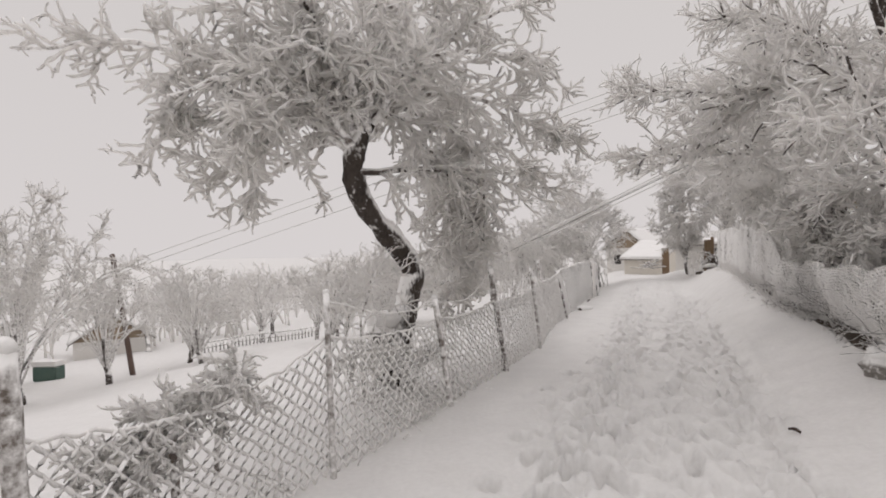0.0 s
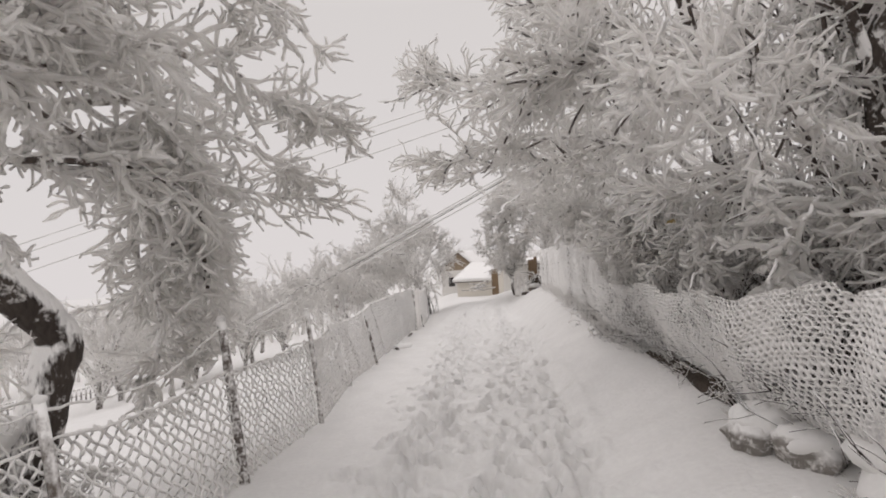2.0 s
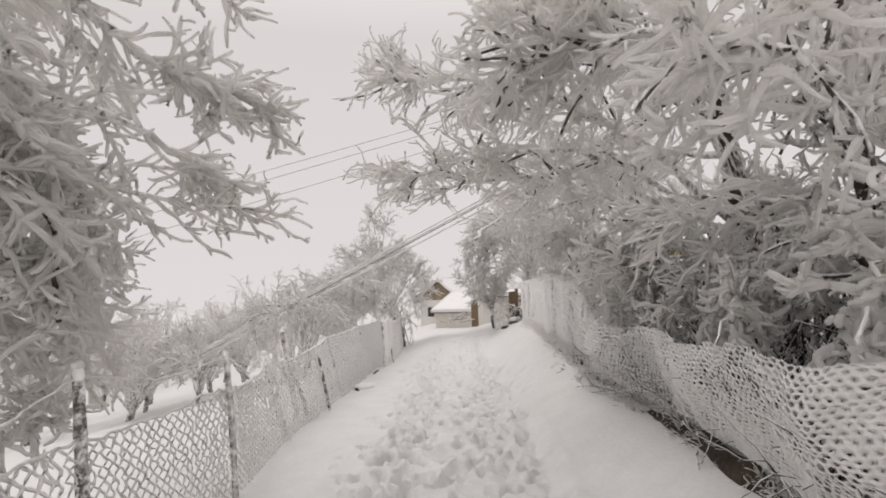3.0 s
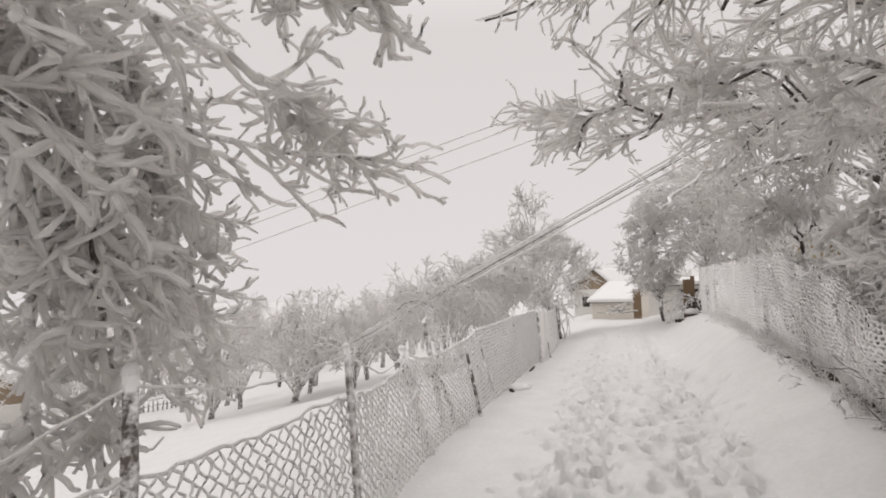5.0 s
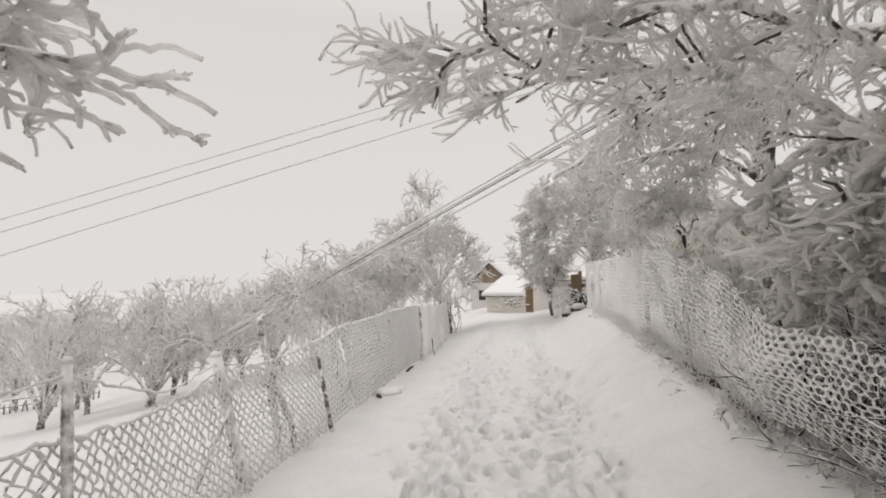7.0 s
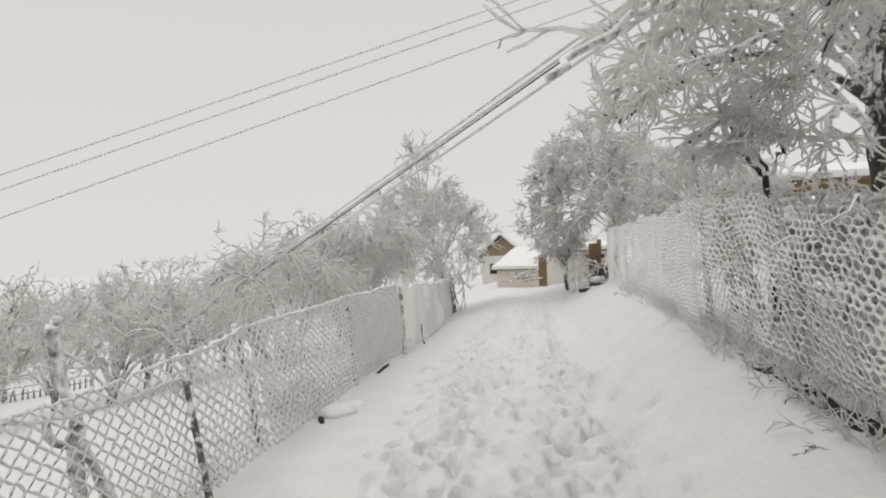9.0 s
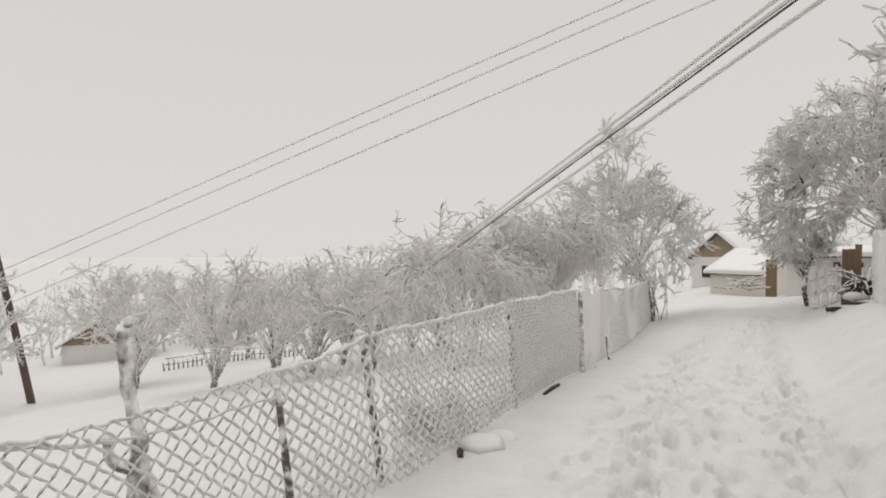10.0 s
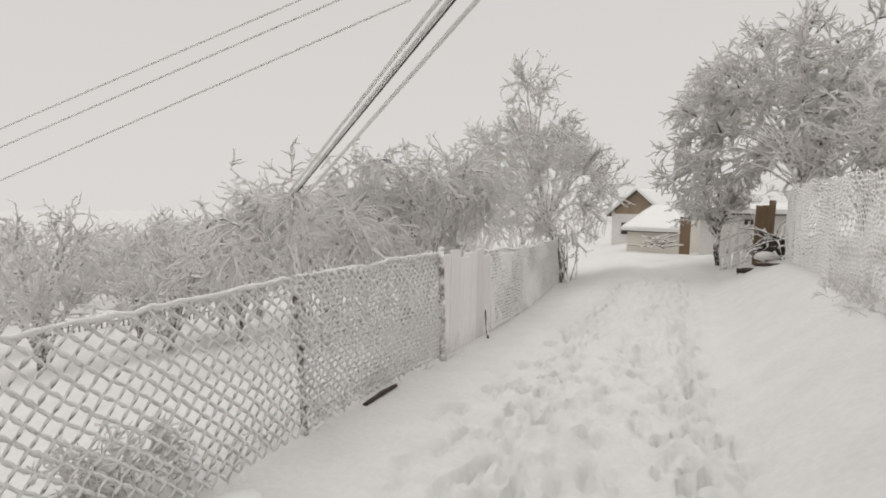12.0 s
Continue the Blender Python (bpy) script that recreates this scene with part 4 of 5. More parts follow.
tree("leaning_tree", "spreading tree reaching far across the lane under thick rime",
     [P(9.9, 3.4, 0.3), P(9.9, 3.3, 1.5), P(9.8, 3.1, 2.8), P(9.8, 2.9, 4.6), P(9.8, 2.7, 5.6)], [0.15, 0.13, 0.12, 0.09, 0.06],
     [
         [P(9.9, 3.1, 2.4), P(9.5, 1.9, 3.4), P(9.1, 0.6, 3.9), P(8.9, -0.75, 4.0)],
         [P(9.9, 3.1, 2.0), P(9.8, 1.8, 2.7), P(9.9, 0.7, 3.1), P(9.9, -0.5, 3.0)],
         [P(9.9, 3.1, 2.2), P(9.6, 1.8, 3.1), P(9.4, 0.5, 3.3), P(9.3, -0.6, 3.0)],
         [P(9.8, 3.0, 3.4), P(9.8, 2.1, 4.6), P(9.8, 1.2, 5.2), P(9.9, 0.5, 5.3)],
         [P(9.8, 3.0, 3.8), P(10.6, 2.0, 5.0), P(11.2, 1.0, 5.6)],
         [P(9.9, 3.2, 1.5), P(9.5, 2.2, 1.9), P(9.2, 1.5, 1.9)],
         [P(9.8, 3.1, 2.8), P(8.8, 2.2, 3.8), P(8.2, 1.2, 4.3)],
         [P(9.8, 3.0, 3.2), P(11.0, 2.0, 3.6), P(11.8, 1.0, 3.4)],
         [P(9.8, 2.9, 4.4), P(9.2, 2.2, 5.6), P(8.8, 1.4, 6.3)],
         [P(9.9, 3.2, 2.6), P(11.0, 2.9, 3.4), P(12.0, 2.6, 3.7), P(12.8, 2.2, 3.5)],
         [P(9.8, 3.0, 3.6), P(10.8, 3.0, 4.6), P(11.8, 2.8, 5.2)],
     ], 0.05,
     dict(n1=450, l1=(0.5, 1.2), n2=2600, l2=(0.2, 0.5), n3=2000, l3=(0.08, 0.2), thick=0.72, droop=(0.05, 0.03, 0.02), sides=4, fine=4, bare=0.28), 3, "trees behind the netting", limb_mat=M_LIMB2, dark=(3, 5, 8))
tree("leaning_tree", "dark-trunked tree with a forked stem and frosted crown",
     [P(15.1, 3.5, 0.6), P(15.0, 3.5, 1.8), P(15.0, 3.45, 2.6), P(15.0, 3.48, 3.5), P(14.9, 3.45, 4.6)], [0.15, 0.125, 0.115, 0.10, 0.07],
     [
         [P(15.1, 3.5, 2.6), P(15.6, 4.3, 3.3), P(16.0, 4.9, 4.2)],
         [P(15.0, 3.45, 3.0), P(14.6, 2.5, 3.55), P(14.2, 1.5, 3.35), P(14.0, 0.7, 2.85)],
         [P(15.0, 3.45, 3.2), P(14.2, 2.4, 3.6), P(13.6, 1.4, 3.3), P(13.2, 0.75, 3.0)],
         [P(15.0, 3.45, 3.1), P(14.5, 2.6, 3.3), P(14.1, 1.9, 3.0), P(13.9, 1.2, 2.55)],
         [P(15.0, 3.45, 3.4), P(14.4, 2.3, 3.95), P(14.0, 1.4, 3.8), P(13.8, 0.75, 3.4)],
         [P(15.0, 3.45, 3.6), P(14.2, 2.6, 4.2), P(13.5, 1.7, 4.2), P(13.0, 1.0, 3.9)],
         [P(14.9, 3.45, 4.0), P(13.8, 2.2, 4.7), P(13.2, 1.0, 5.1), P(12.9, 0.0, 5.2)],
         [P(14.9, 3.45, 4.4), P(14.6, 2.6, 5.2), P(14.8, 2.0, 6.0)],
         [P(15.0, 3.45, 3.2), P(13.8, 3.0, 3.8), P(12.9, 2.4, 3.8), P(12.2, 1.8, 3.4)],
         [P(15.0, 3.45, 3.6), P(13.8, 4.0, 4.4), P(12.6, 4.2, 4.7), P(11.6, 4.0, 4.5)],
         [P(14.9, 3.45, 4.2), P(13.6, 3.0, 5.2), P(12.8, 2.6, 5.8)],
         [P(15.0, 3.45, 2.6), P(14.6, 3.0, 2.95), P(14.3, 2.7, 2.8), P(14.0, 2.5, 2.45)],
         *dome_limbs(np.random.default_rng(71), P(14.9, 3.3, 3.3), P(13.9, 2.3, 3.9), 1.3, 0.8, 6, -0.2),
         [P(15.0, 3.5, 3.0), P(14.4, 4.4, 3.6), P(13.6, 5.0, 3.7), P(12.8, 5.4, 3.5)],
         [P(12.6, 2.1, 4.3), P(11.9, 1.0, 3.2), P(11.5, 0.3, 2.75), P(11.2, 0.05, 2.5)],
     ], 0.045,
     dict(n1=470, l1=(0.4, 1.0), n2=2900, l2=(0.18, 0.45), n3=2000, l3=(0.08, 0.2), thick=0.64, droop=(0.05, 0.03, 0.02), sides=4, fine=3, bare=0.12), 4, "trees behind the netting", limb_mat=M_LIMB2, dark=(1, 3, 8))


def shrub(name, label, base, stems, reach, height, crown, seed, group="", lean=(0, 0, 0), stem_r=0.03, category="shrub"):
    """A many-stemmed bush whose stems arch outward."""
    r = np.random.default_rng(seed)
    ob = thing(name, label, category, group, Vector(base))
    lines = []
    for i in range(stems):
        a = 2 * math.pi * i / stems + r.uniform(-0.5, 0.5)
        d = np.array([math.cos(a), math.sin(a), 0]) * reach * r.uniform(0.6, 1.1)
        h = height * r.uniform(0.75, 1.1)
        ln = np.asarray(lean, float)
        pts = [np.array([0.15 * d[0], 0.15 * d[1], -0.08]), d * 0.35 + ln * 0.3 + [0, 0, h * 0.6], d * 0.75 + ln * 0.7 + [0, 0, h * 0.95], d + ln + [0, 0, h * r.uniform(0.7, 1.0)]]
        line = resample(pts, 12, r, 0.02)
        lines.append(line)
        hang("stem", Tubes().add(line[None], np.linspace(stem_r, stem_r * 0.5, 12)[None], 6).mesh("stem"), M_LIMB if name == "thicket_bush" else M_LIMB2, ob)
    tb, wood = frosted_crown(r, np.stack(lines), origin=tuple(base), **crown)
    if wood.count:
        hang("branch_work", wood.mesh("branch_work"), M_LIMB, ob, "dark branches with snow along their tops")["kind"] = "stuff"
    c = hang("crown", tb.mesh("crown"), M_RIME_TWIG if name == "thicket_bush" else M_RIME, ob, "tangle of twigs white with rime")
    c["kind"] = "stuff"
    return ob


hedge = dict(knots=3, n1=65, l1=(0.25, 0.65), n2=360, l2=(0.15, 0.4), n3=500, sides=3, l3=(0.06, 0.17), thick=0.8, droop=(0.03, 0.02, 0.02), low=0.15, bare=0.38)
for i, (s, u, h, re) in enumerate([(5.6, 2.9, 1.4, 0.6), (6.9, 2.8, 1.5, 0.6), (8.4, 2.75, 1.6, 0.6), (9.6, 2.6, 1.6, 0.6), (11.0, 2.6, 1.0, 0.5), (12.4, 2.6, 0.8, 0.6), (13.6, 2.55, 0.8, 0.6), (7.6, 3.6, 2.4, 1.0), (10.3, 4.0, 2.0, 0.8), (6.6, 4.6, 3.4, 1.4), (8.0, 3.5, 3.8, 1.1), (8.8, 4.8, 3.9, 1.5)]):
    shrub("thicket_bush", "tangled hedge bush pressing on the netting, thick with rime", at(s, u), 7 if h < 3 else 11, re, h, hedge if h < 3 else dict(hedge, n1=150, l1=(0.4, 1.0), n2=700, n3=1100, thick=0.85), 200 + i, "hedge behind the netting", lean=tuple(-RT * 0.12))
spray = dict(n1=50, l1=(0.15, 0.45), n2=230, knots=3, l2=(0.1, 0.28), n3=180, sides=3, l3=(0.05, 0.14), thick=0.55, droop=(0.10, 0.06, 0.03), low=0.3)
for i, (s, u, h, re) in enumerate([(10.5, 1.95, 1.05, 0.45), (11.3, 1.9, 1.15, 0.5), (12.1, 1.85, 1.05, 0.5), (12.8, 1.8, 0.98, 0.5), (13.5, 1.8, 0.98, 0.45), (14.3, 1.85, 1.05, 0.4), (9.7, 2.1, 0.9, 0.45)]):
    shrub("spray_bush", "fine-twigged bush spilling frosted sprays over the netting", at(s, u), 7, re, h, spray, 260 + i, "bushes at the netting", lean=tuple(-RT * 0.18), stem_r=0.014)
# loose snow-heavy branches that hang over the netting
tree("snowy_bough", "low bough bent over the netting under a load of snow",
     [P(10.7, 3.3, 0.5), P(10.6, 3.2, 1.9), P(10.4, 2.9, 2.8)], [0.06, 0.055, 0.05],
     [[P(10.4, 2.9, 2.8), P(10.2, 2.3, 2.75), P(10.0, 1.75, 2.45), P(9.8, 1.4, 2.0)], [P(10.5, 3.0, 2.4), P(10.3, 2.4, 2.3), P(10.2, 1.9, 2.0), P(10.1, 1.65, 1.7)], [P(10.4, 2.9, 2.8), P(9.7, 2.5, 2.7), P(9.2, 2.0, 2.4), P(9.0, 1.7, 2.1)]], 0.04,
     dict(n1=40, l1=(0.25, 0.6), n2=200, l2=(0.15, 0.4), n3=420, l3=(0.06, 0.18), thick=1.5, droop=(0.12, 0.06, 0.02)), 6, limb_mat=M_LIMB2)
tree("slender_tree", "slender dark forked stem rising behind the netting", [P(13.8, 1.97, 0.5), P(13.8, 1.95, 1.6), P(13.78, 1.92, 2.0), P(13.75, 1.9, 2.24)], [0.040, 0.034, 0.030, 0.024],
     [[P(13.75, 1.9, 2.2), P(13.7, 1.75, 2.38), P(13.6, 1.62, 2.5), P(13.4, 1.4, 2.75)], [P(13.75, 1.9, 2.2), P(13.8, 1.86, 2.42), P(13.9, 1.9, 2.7), P(14.0, 2.0, 3.1)], [P(13.78, 1.92, 2.1), P(14.0, 2.12, 2.5), P(14.1, 2.2, 2.9)]], 0.022,
     dict(n1=44, l1=(0.3, 0.7), n2=260, l2=(0.15, 0.4), n3=600, l3=(0.06, 0.16), thick=0.6, droop=(0.05, 0.03, 0.0), sides=3), 16, "trees behind the netting", limb_mat=M_LIMB)
for sd, (s, u, z) in enumerate([(7.0, 3.2, 1.5), (8.2, 3.1, 1.4), (10.4, 3.2, 1.7)]):
    tree("snowy_bough", "drooping bough with finger-like pads of snow resting on the netting",
         [P(s, u, 0.4), P(s, u - 0.1, z), P(s - 0.1, u - 0.3, z + 0.5)], [0.05, 0.045, 0.04],
         [[P(s - 0.1, u - 0.3, z + 0.5), P(s - 0.5, u - 0.8, z + 0.45), P(s - 0.9, u - 1.2, z + 0.2), P(s - 1.1, u - 1.45, z - 0.1)],
          [P(s, u - 0.2, z + 0.2), P(s - 0.4, u - 0.7, z + 0.2), P(s - 0.6, u - 1.1, z), P(s - 0.7, u - 1.35, z - 0.2)],
          [P(s - 0.1, u - 0.3, z + 0.4), P(s + 0.3, u - 0.8, z + 0.35), P(s + 0.5, u - 1.2, z + 0.1), P(s + 0.5, u - 1.4, z - 0.1)]], 0.018,
         dict(n1=42, l1=(0.2, 0.5), n2=150, l2=(0.12, 0.3), n3=260, l3=(0.06, 0.14), thick=1.1, droop=(0.14, 0.08, 0.03), spread=(0.9, 0.8, 0.8)), 60 + sd, "snowy boughs over the netting", category="bough", mat=M_BARK, limb_mat=M_LIMB2)

# weeds, dead grass and roots at the fence feet


def weeds(name, label, s0, s1, edge, off, n, h, rad, mat, seed, droop=0.05, way=0.0):
    """Thin stalks in a ragged row along a fence foot."""
    r = np.random.default_rng(seed)
    s = r.uniform(s0, s1, n)
    clump = 0.5 + 0.5 * value_noise(s, s * 0, 1.6, seed)
    keep = r.random(n) < clump
    s = s[keep]
    u = edge(s) + off + r.normal(0, 0.07, len(s))
    p = np.stack([s * AX.x + u * RT.x, s * AX.y + u * RT.y, land(s, u) - 0.02], -1)
    d = np.stack([r.normal(0, 0.45, len(s)) + way * RT.x, r.normal(0, 0.45, len(s)) + way * RT.y, np.full(len(s), 0.8)], -1)
    st = grow(r, p, d, r.uniform(0.4, 1.0, len(s)) * h, 6, 0.16, droop)
    tb = Tubes().add(st, rough_radii(r, len(s), 6, rad, rad * 0.6, 0.25), 3)
    p, d, _ = sprout(r, st, len(s) * 4, 0.25, 0.6)
    tb.add(grow(r, p, d, r.uniform(0.2, 0.5, len(s) * 4) * h, 4, 0.18, droop), rough_radii(r, len(s) * 4, 4, rad * 0.8, rad * 0.5, 0.25), 3)
    return tagged(hang(name, tb.mesh(name), mat), label, "weeds", kind="stuff")


weeds("frosted_weeds", "frost-white weeds and dead grass along the netting", 9.8, 19.0, right_edge, -0.04, 720, 0.27, 0.006, M_RIME, 501, 0.06, -0.15)
weeds("frosted_weeds", "frost-white weeds under the sagging netting", 4.8, 10.2, right_edge, 0.02, 260, 0.20, 0.006, M_RIME, 502, 0.10, -0.1)
weeds("undergrowth", "dark leafless undergrowth packed behind the netting", 4.6, 10.2, right_edge, 0.55, 700, 1.0, 0.009, M_BARK, 506, 0.03, 0.25)
weeds("undergrowth", "dark bare stems crowding under the trees", 5.5, 10.8, right_edge, 1.7, 300, 1.7, 0.011, M_BARK, 507, 0.0, 0.2)
weeds("undergrowth", "dark tangled stalks under the raised netting", 3.6, 6.4, right_edge, 0.22, 260, 0.26, 0.005, M_SOIL, 509, 0.08, 0.0)
weeds("undergrowth", "dark bare stalks close behind the netting", 4.8, 10.6, right_edge, 0.28, 330, 0.8, 0.008, M_BARK, 508, 0.02, 0.1)
weeds("bare_roots", "dark bare roots and stalks hanging at the bank", 4.8, 13.4, right_edge, -0.03, 220, 0.16, 0.005, M_BARK, 503, 0.16, 0.0)
weeds("frosted_weeds", "thin frosted stalks along the chain-link foot", 0.5, 22.0, left_edge, -0.10, 520, 0.26, 0.005, M_RIME_TWIG, 504, 0.04)

# shrubs by the wire fence
low = dict(sides=3, knots=3, n1=40, l1=(0.15, 0.35), n2=280, l2=(0.08, 0.2), n3=600, l3=(0.03, 0.09), thick=0.35, droop=(0.03, 0.02, 0.0))
shrub("fence_bush", "low twiggy bush behind the chain-link, furred with rime", at(13.55, -2.80), 12, 0.30, 0.22, dict(low, n1=60, n2=330, n3=500, thick=0.3), 230, stem_r=0.008)
shrub("fence_bush", "low twiggy bush at the crooked tree, white with rime", at(5.2, -2.75), 10, 0.32, 0.5, low, 231, stem_r=0.014)
shrub("fence_bush", "twiggy bush against the chain-link, thick with rime", at(4.55, -2.8), 9, 0.32, 0.62, low, 233, stem_r=0.014)
shrub("sapling", "sparse sapling of long thin frosted shoots by the fence", at(4.7, -3.1), 6, 0.55, 1.35, dict(n1=34, l1=(0.3, 0.7), n2=130, l2=(0.12, 0.35), n3=240, l3=(0.04, 0.12), thick=0.42, droop=(0.0, 0.0, 0.0), low=0.3, sides=3), 234, stem_r=0.014, category="sapling")
tree("fallen_bough", "frosted bough bent over the sagging chain-link", [at(2.77, -3.02, -0.05), at(2.67, -2.87, 0.45), at(2.57, -2.62, 0.82)], [0.02, 0.02, 0.02],
     [[at(2.57, -2.62, 0.82), at(2.22, -2.42, 0.84), at(1.82, -2.30, 0.70), at(1.32, -2.26, 0.52)], [at(2.57, -2.67, 0.75), at(2.12, -2.50, 0.70), at(1.72, -2.40, 0.54), at(1.27, -2.40, 0.40)], [at(2.57, -2.62, 0.80), at(2.32, -2.34, 0.88), at(2.02, -2.24, 0.80)], [at(2.47, -2.62, 0.78), at(2.02, -2.52, 0.76), at(1.57, -2.46, 0.60)], [at(2.42, -2.52, 0.80), at(1.92, -2.32, 0.66), at(1.52, -2.25, 0.44)]], 0.018,
     dict(n1=120, l1=(0.12, 0.34), n2=800, l2=(0.06, 0.16), n3=1500, l3=(0.03, 0.08), knots=3, thick=0.5, droop=(0.07, 0.03, 0.0), low=0.1, sides=3), 8, category="bough", mat=M_TRUNK2, limb_mat=M_LIMB2)

# arching shrubs, then the taller tree where the wire fence ends
arch = dict(n1=170, l1=(0.6, 1.4), n2=1000, l2=(0.2, 0.55), n3=900, knots=3, sides=3, l3=(0.08, 0.22), thick=0.8, droop=(0.20, 0.10, 0.05), low=0.35, bare=0.06)
shrub("arching_shrub", "wide shrub of arching drooping branches white with rime", at(17.9, -5.1), 12, 1.5, 2.2, arch, 240, "shrubs beyond the wire fence", stem_r=0.024)
shrub("arching_shrub", "tall arching shrub whose frosted sprays hang over the boards", at(20.2, -4.7), 13, 1.5, 2.7, arch, 241, "shrubs beyond the wire fence", stem_r=0.024)
shrub("arching_shrub", "rounded frosted shrub on the field's edge", at(20.5, -6.4), 8, 1.7, 2.6, dict(arch, n1=80, n2=400, n3=700), 242, "shrubs beyond the wire fence", stem_r=0.024)
shrub("field_shrub", "rounded frosted shrub in the sloping field", at(21.8, -4.9), 8, 1.1, 2.6, dict(n1=80, l1=(0.5, 1.1), n2=340, l2=(0.25, 0.6), n3=300, l3=(0.1, 0.3), thick=0.95, sides=3, droop=(0.06, 0.03, 0.0)), 248)
rt = np.random.default_rng(5)
b3 = at(27.2, -3.75)
c3 = Vector(b3) - RT * 0.9
tree("bushy_tree", "broad fan-shaped tree of fine frosted branches by the lane", [b3 + Vector((0, 0, -0.1)), b3 * 0.75 + c3 * 0.25 + Vector((0, 0, 0.9)), b3 * 0.4 + c3 * 0.6 + Vector((0, 0, 1.9)), c3 + Vector((0, 0.1, 3.8))], [0.09, 0.08, 0.065, 0.04],
     dome_limbs(rt, tuple(b3 * 0.5 + c3 * 0.5 + Vector((0, 0, 1.7))), tuple(c3 + Vector((0, 0, 2.6))), 2.8, 2.0, 34, -0.85) + auto_limbs(rt, tuple(c3 + Vector((0, 0.1, 2.9))), 8, 1.1, 2.3, 0.6) + auto_limbs(rt, tuple(c3 + Vector((0, 0.1, 3.5))), 5, 0.7, 2.4, 0.5), 0.03,
     dict(n1=480, l1=(0.5, 1.15), n2=2500, sides=3, l2=(0.25, 0.6), n3=2000, knots=3, l3=(0.12, 0.3), thick=0.95, droop=(0.0, -0.02, 0.0), low=0.4), 5, limb_mat=M_LIMB2, mat=M_TRUNK2)
hedge_foot = thing("brush_bundle", "bundle of dark upright sticks at the end of the wire fence", "brushwood", at=at(26.6, -3.62, -0.1))
r = np.random.default_rng(77)
n = 26
p0 = np.stack([r.normal(0, 0.16, n), r.normal(0, 0.3, n), np.zeros(n)], -1)
for line, rad in zip(grow(r, p0, np.stack([r.normal(-0.15, 0.12, n), r.normal(0.1, 0.12, n), np.ones(n)], -1), r.uniform(0.8, 1.6, n), 8, 0.07, 0.0), rough_radii(r, n, 8, 0.024, 0.012)):
    hang("stick", Tubes().add(line[None], rad[None], 5).mesh("stick"), M_LIMB, hedge_foot)

# the round-headed tree by the gateway
rt = np.random.default_rng(9)
bp = at(26.4, 1.9)
tree("gateway_tree", "broad round-headed tree white with rime beside the gateway", [bp + Vector((0, 0, -0.1)), bp + Vector((-0.1, 0, 0.8)), bp + Vector((0.05, 0.1, 1.5)), bp + Vector((0, 0, 2.6))], [0.13, 0.10, 0.08, 0.04],
     dome_limbs(rt, tuple(bp + Vector((0, 0, 1.9))), tuple(bp - RT * 0.35 + Vector((0, 0, 2.95))), 3.05, 2.6, 58, -0.8), 0.028,
     dict(n1=760, l1=(0.4, 1.0), n2=3700, sides=3, l2=(0.25, 0.6), n3=2400, knots=3, l3=(0.12, 0.28), thick=1.15, droop=(0.09, 0.05, 0.02), low=0.35, bare=0.12), 7, limb_mat=M_LIMB2)
bp = at(28.4, 0.35)
tree("gateway_tree", "low crooked tree with a dark stem and a tangled frosted head", [bp + Vector((0, 0, -0.1)), bp + Vector((-0.12, 0, 0.45)), bp + Vector((-0.05, 0.05, 0.9))], [0.08, 0.07, 0.06],
     dome_limbs(rt, tuple(bp + Vector((-0.05, 0.05, 0.95))), tuple(bp - RT * 0.25 + Vector((0, 0, 1.55))), 1.0, 0.85, 16, -0.5), 0.026,
     dict(n1=120, l1=(0.3, 0.6), n2=640, sides=3, l2=(0.15, 0.4), n3=500, knots=3, l3=(0.1, 0.25), thick=0.9, droop=(0.08, 0.05, 0.02), low=0.2), 27, mat=M_BARK, limb_mat=M_LIMB)
bp = at(22.5, 3.6)
tree("gateway_tree", "frosted tree behind the white netting", [bp + Vector((0, 0, -0.1)), bp + Vector((0.1, 0, 0.9)), bp + Vector((0, 0.1, 1.9))], [0.12, 0.10, 0.07],
     auto_limbs(rt, tuple(bp + Vector((0, 0, 1.1))), 9, 1.9, 1.5, 0.5) + auto_limbs(rt, tuple(bp + Vector((0, 0, 1.7))), 5, 1.2, 1.9, 0.5), 0.045,
     dict(n1=190, l1=(0.5, 1.1), n2=1300, sides=3, l2=(0.2, 0.55), n3=1400, knots=3, l3=(0.12, 0.28), thick=1.0, droop=(0.08, 0.05, 0.02)), 17, limb_mat=M_LIMB2)


# ---------------------------------------------------------------- rocks, logs and small things on the snow
def rock(s, u, size, seed, label, mat=M_STONE, cap=True):
    ob = thing("rock", label, "rock", "rocks under the bank", at(s, u, 0))
    b = part("stone", lump(size, seed, 0.92, 0.24, 3), mat, ob)
    b.location = (0, 0, size * 0.22)
    if cap:
        c = part("snow_cap", lump(size * 1.06, seed + 0.3, 0.55, 0.14, 3), M_SNOW, ob, "soft cap of snow")
        c.location = (0.03, -0.02, size * 0.62)
    return ob


rock(6.12, 1.74, 0.22, 1, "angular grey rock half under a snow cap")
rock(5.80, 1.88, 0.18, 2, "rounded grey rock dusted with snow")
rock(5.15, 2.15, 0.36, 3, "boulder wholly buried under a smooth snow cap", M_SNOW)
rock(5.30, 1.56, 0.055, 4, "small dark stone poking out of the snow", cap=False)
drift = thing("snow_lump", "rounded lump of snow at the fence foot", "snow", at=at(13.5, -2.22, 0))
part("lump", lump(0.2, 5, 0.36, 0.3), M_SNOW, drift)
side_lump = part("lump", lump(0.16, 6, 0.34, 0.3), M_SNOW, drift)
side_lump.location = (0.13, 0.2, -0.01)



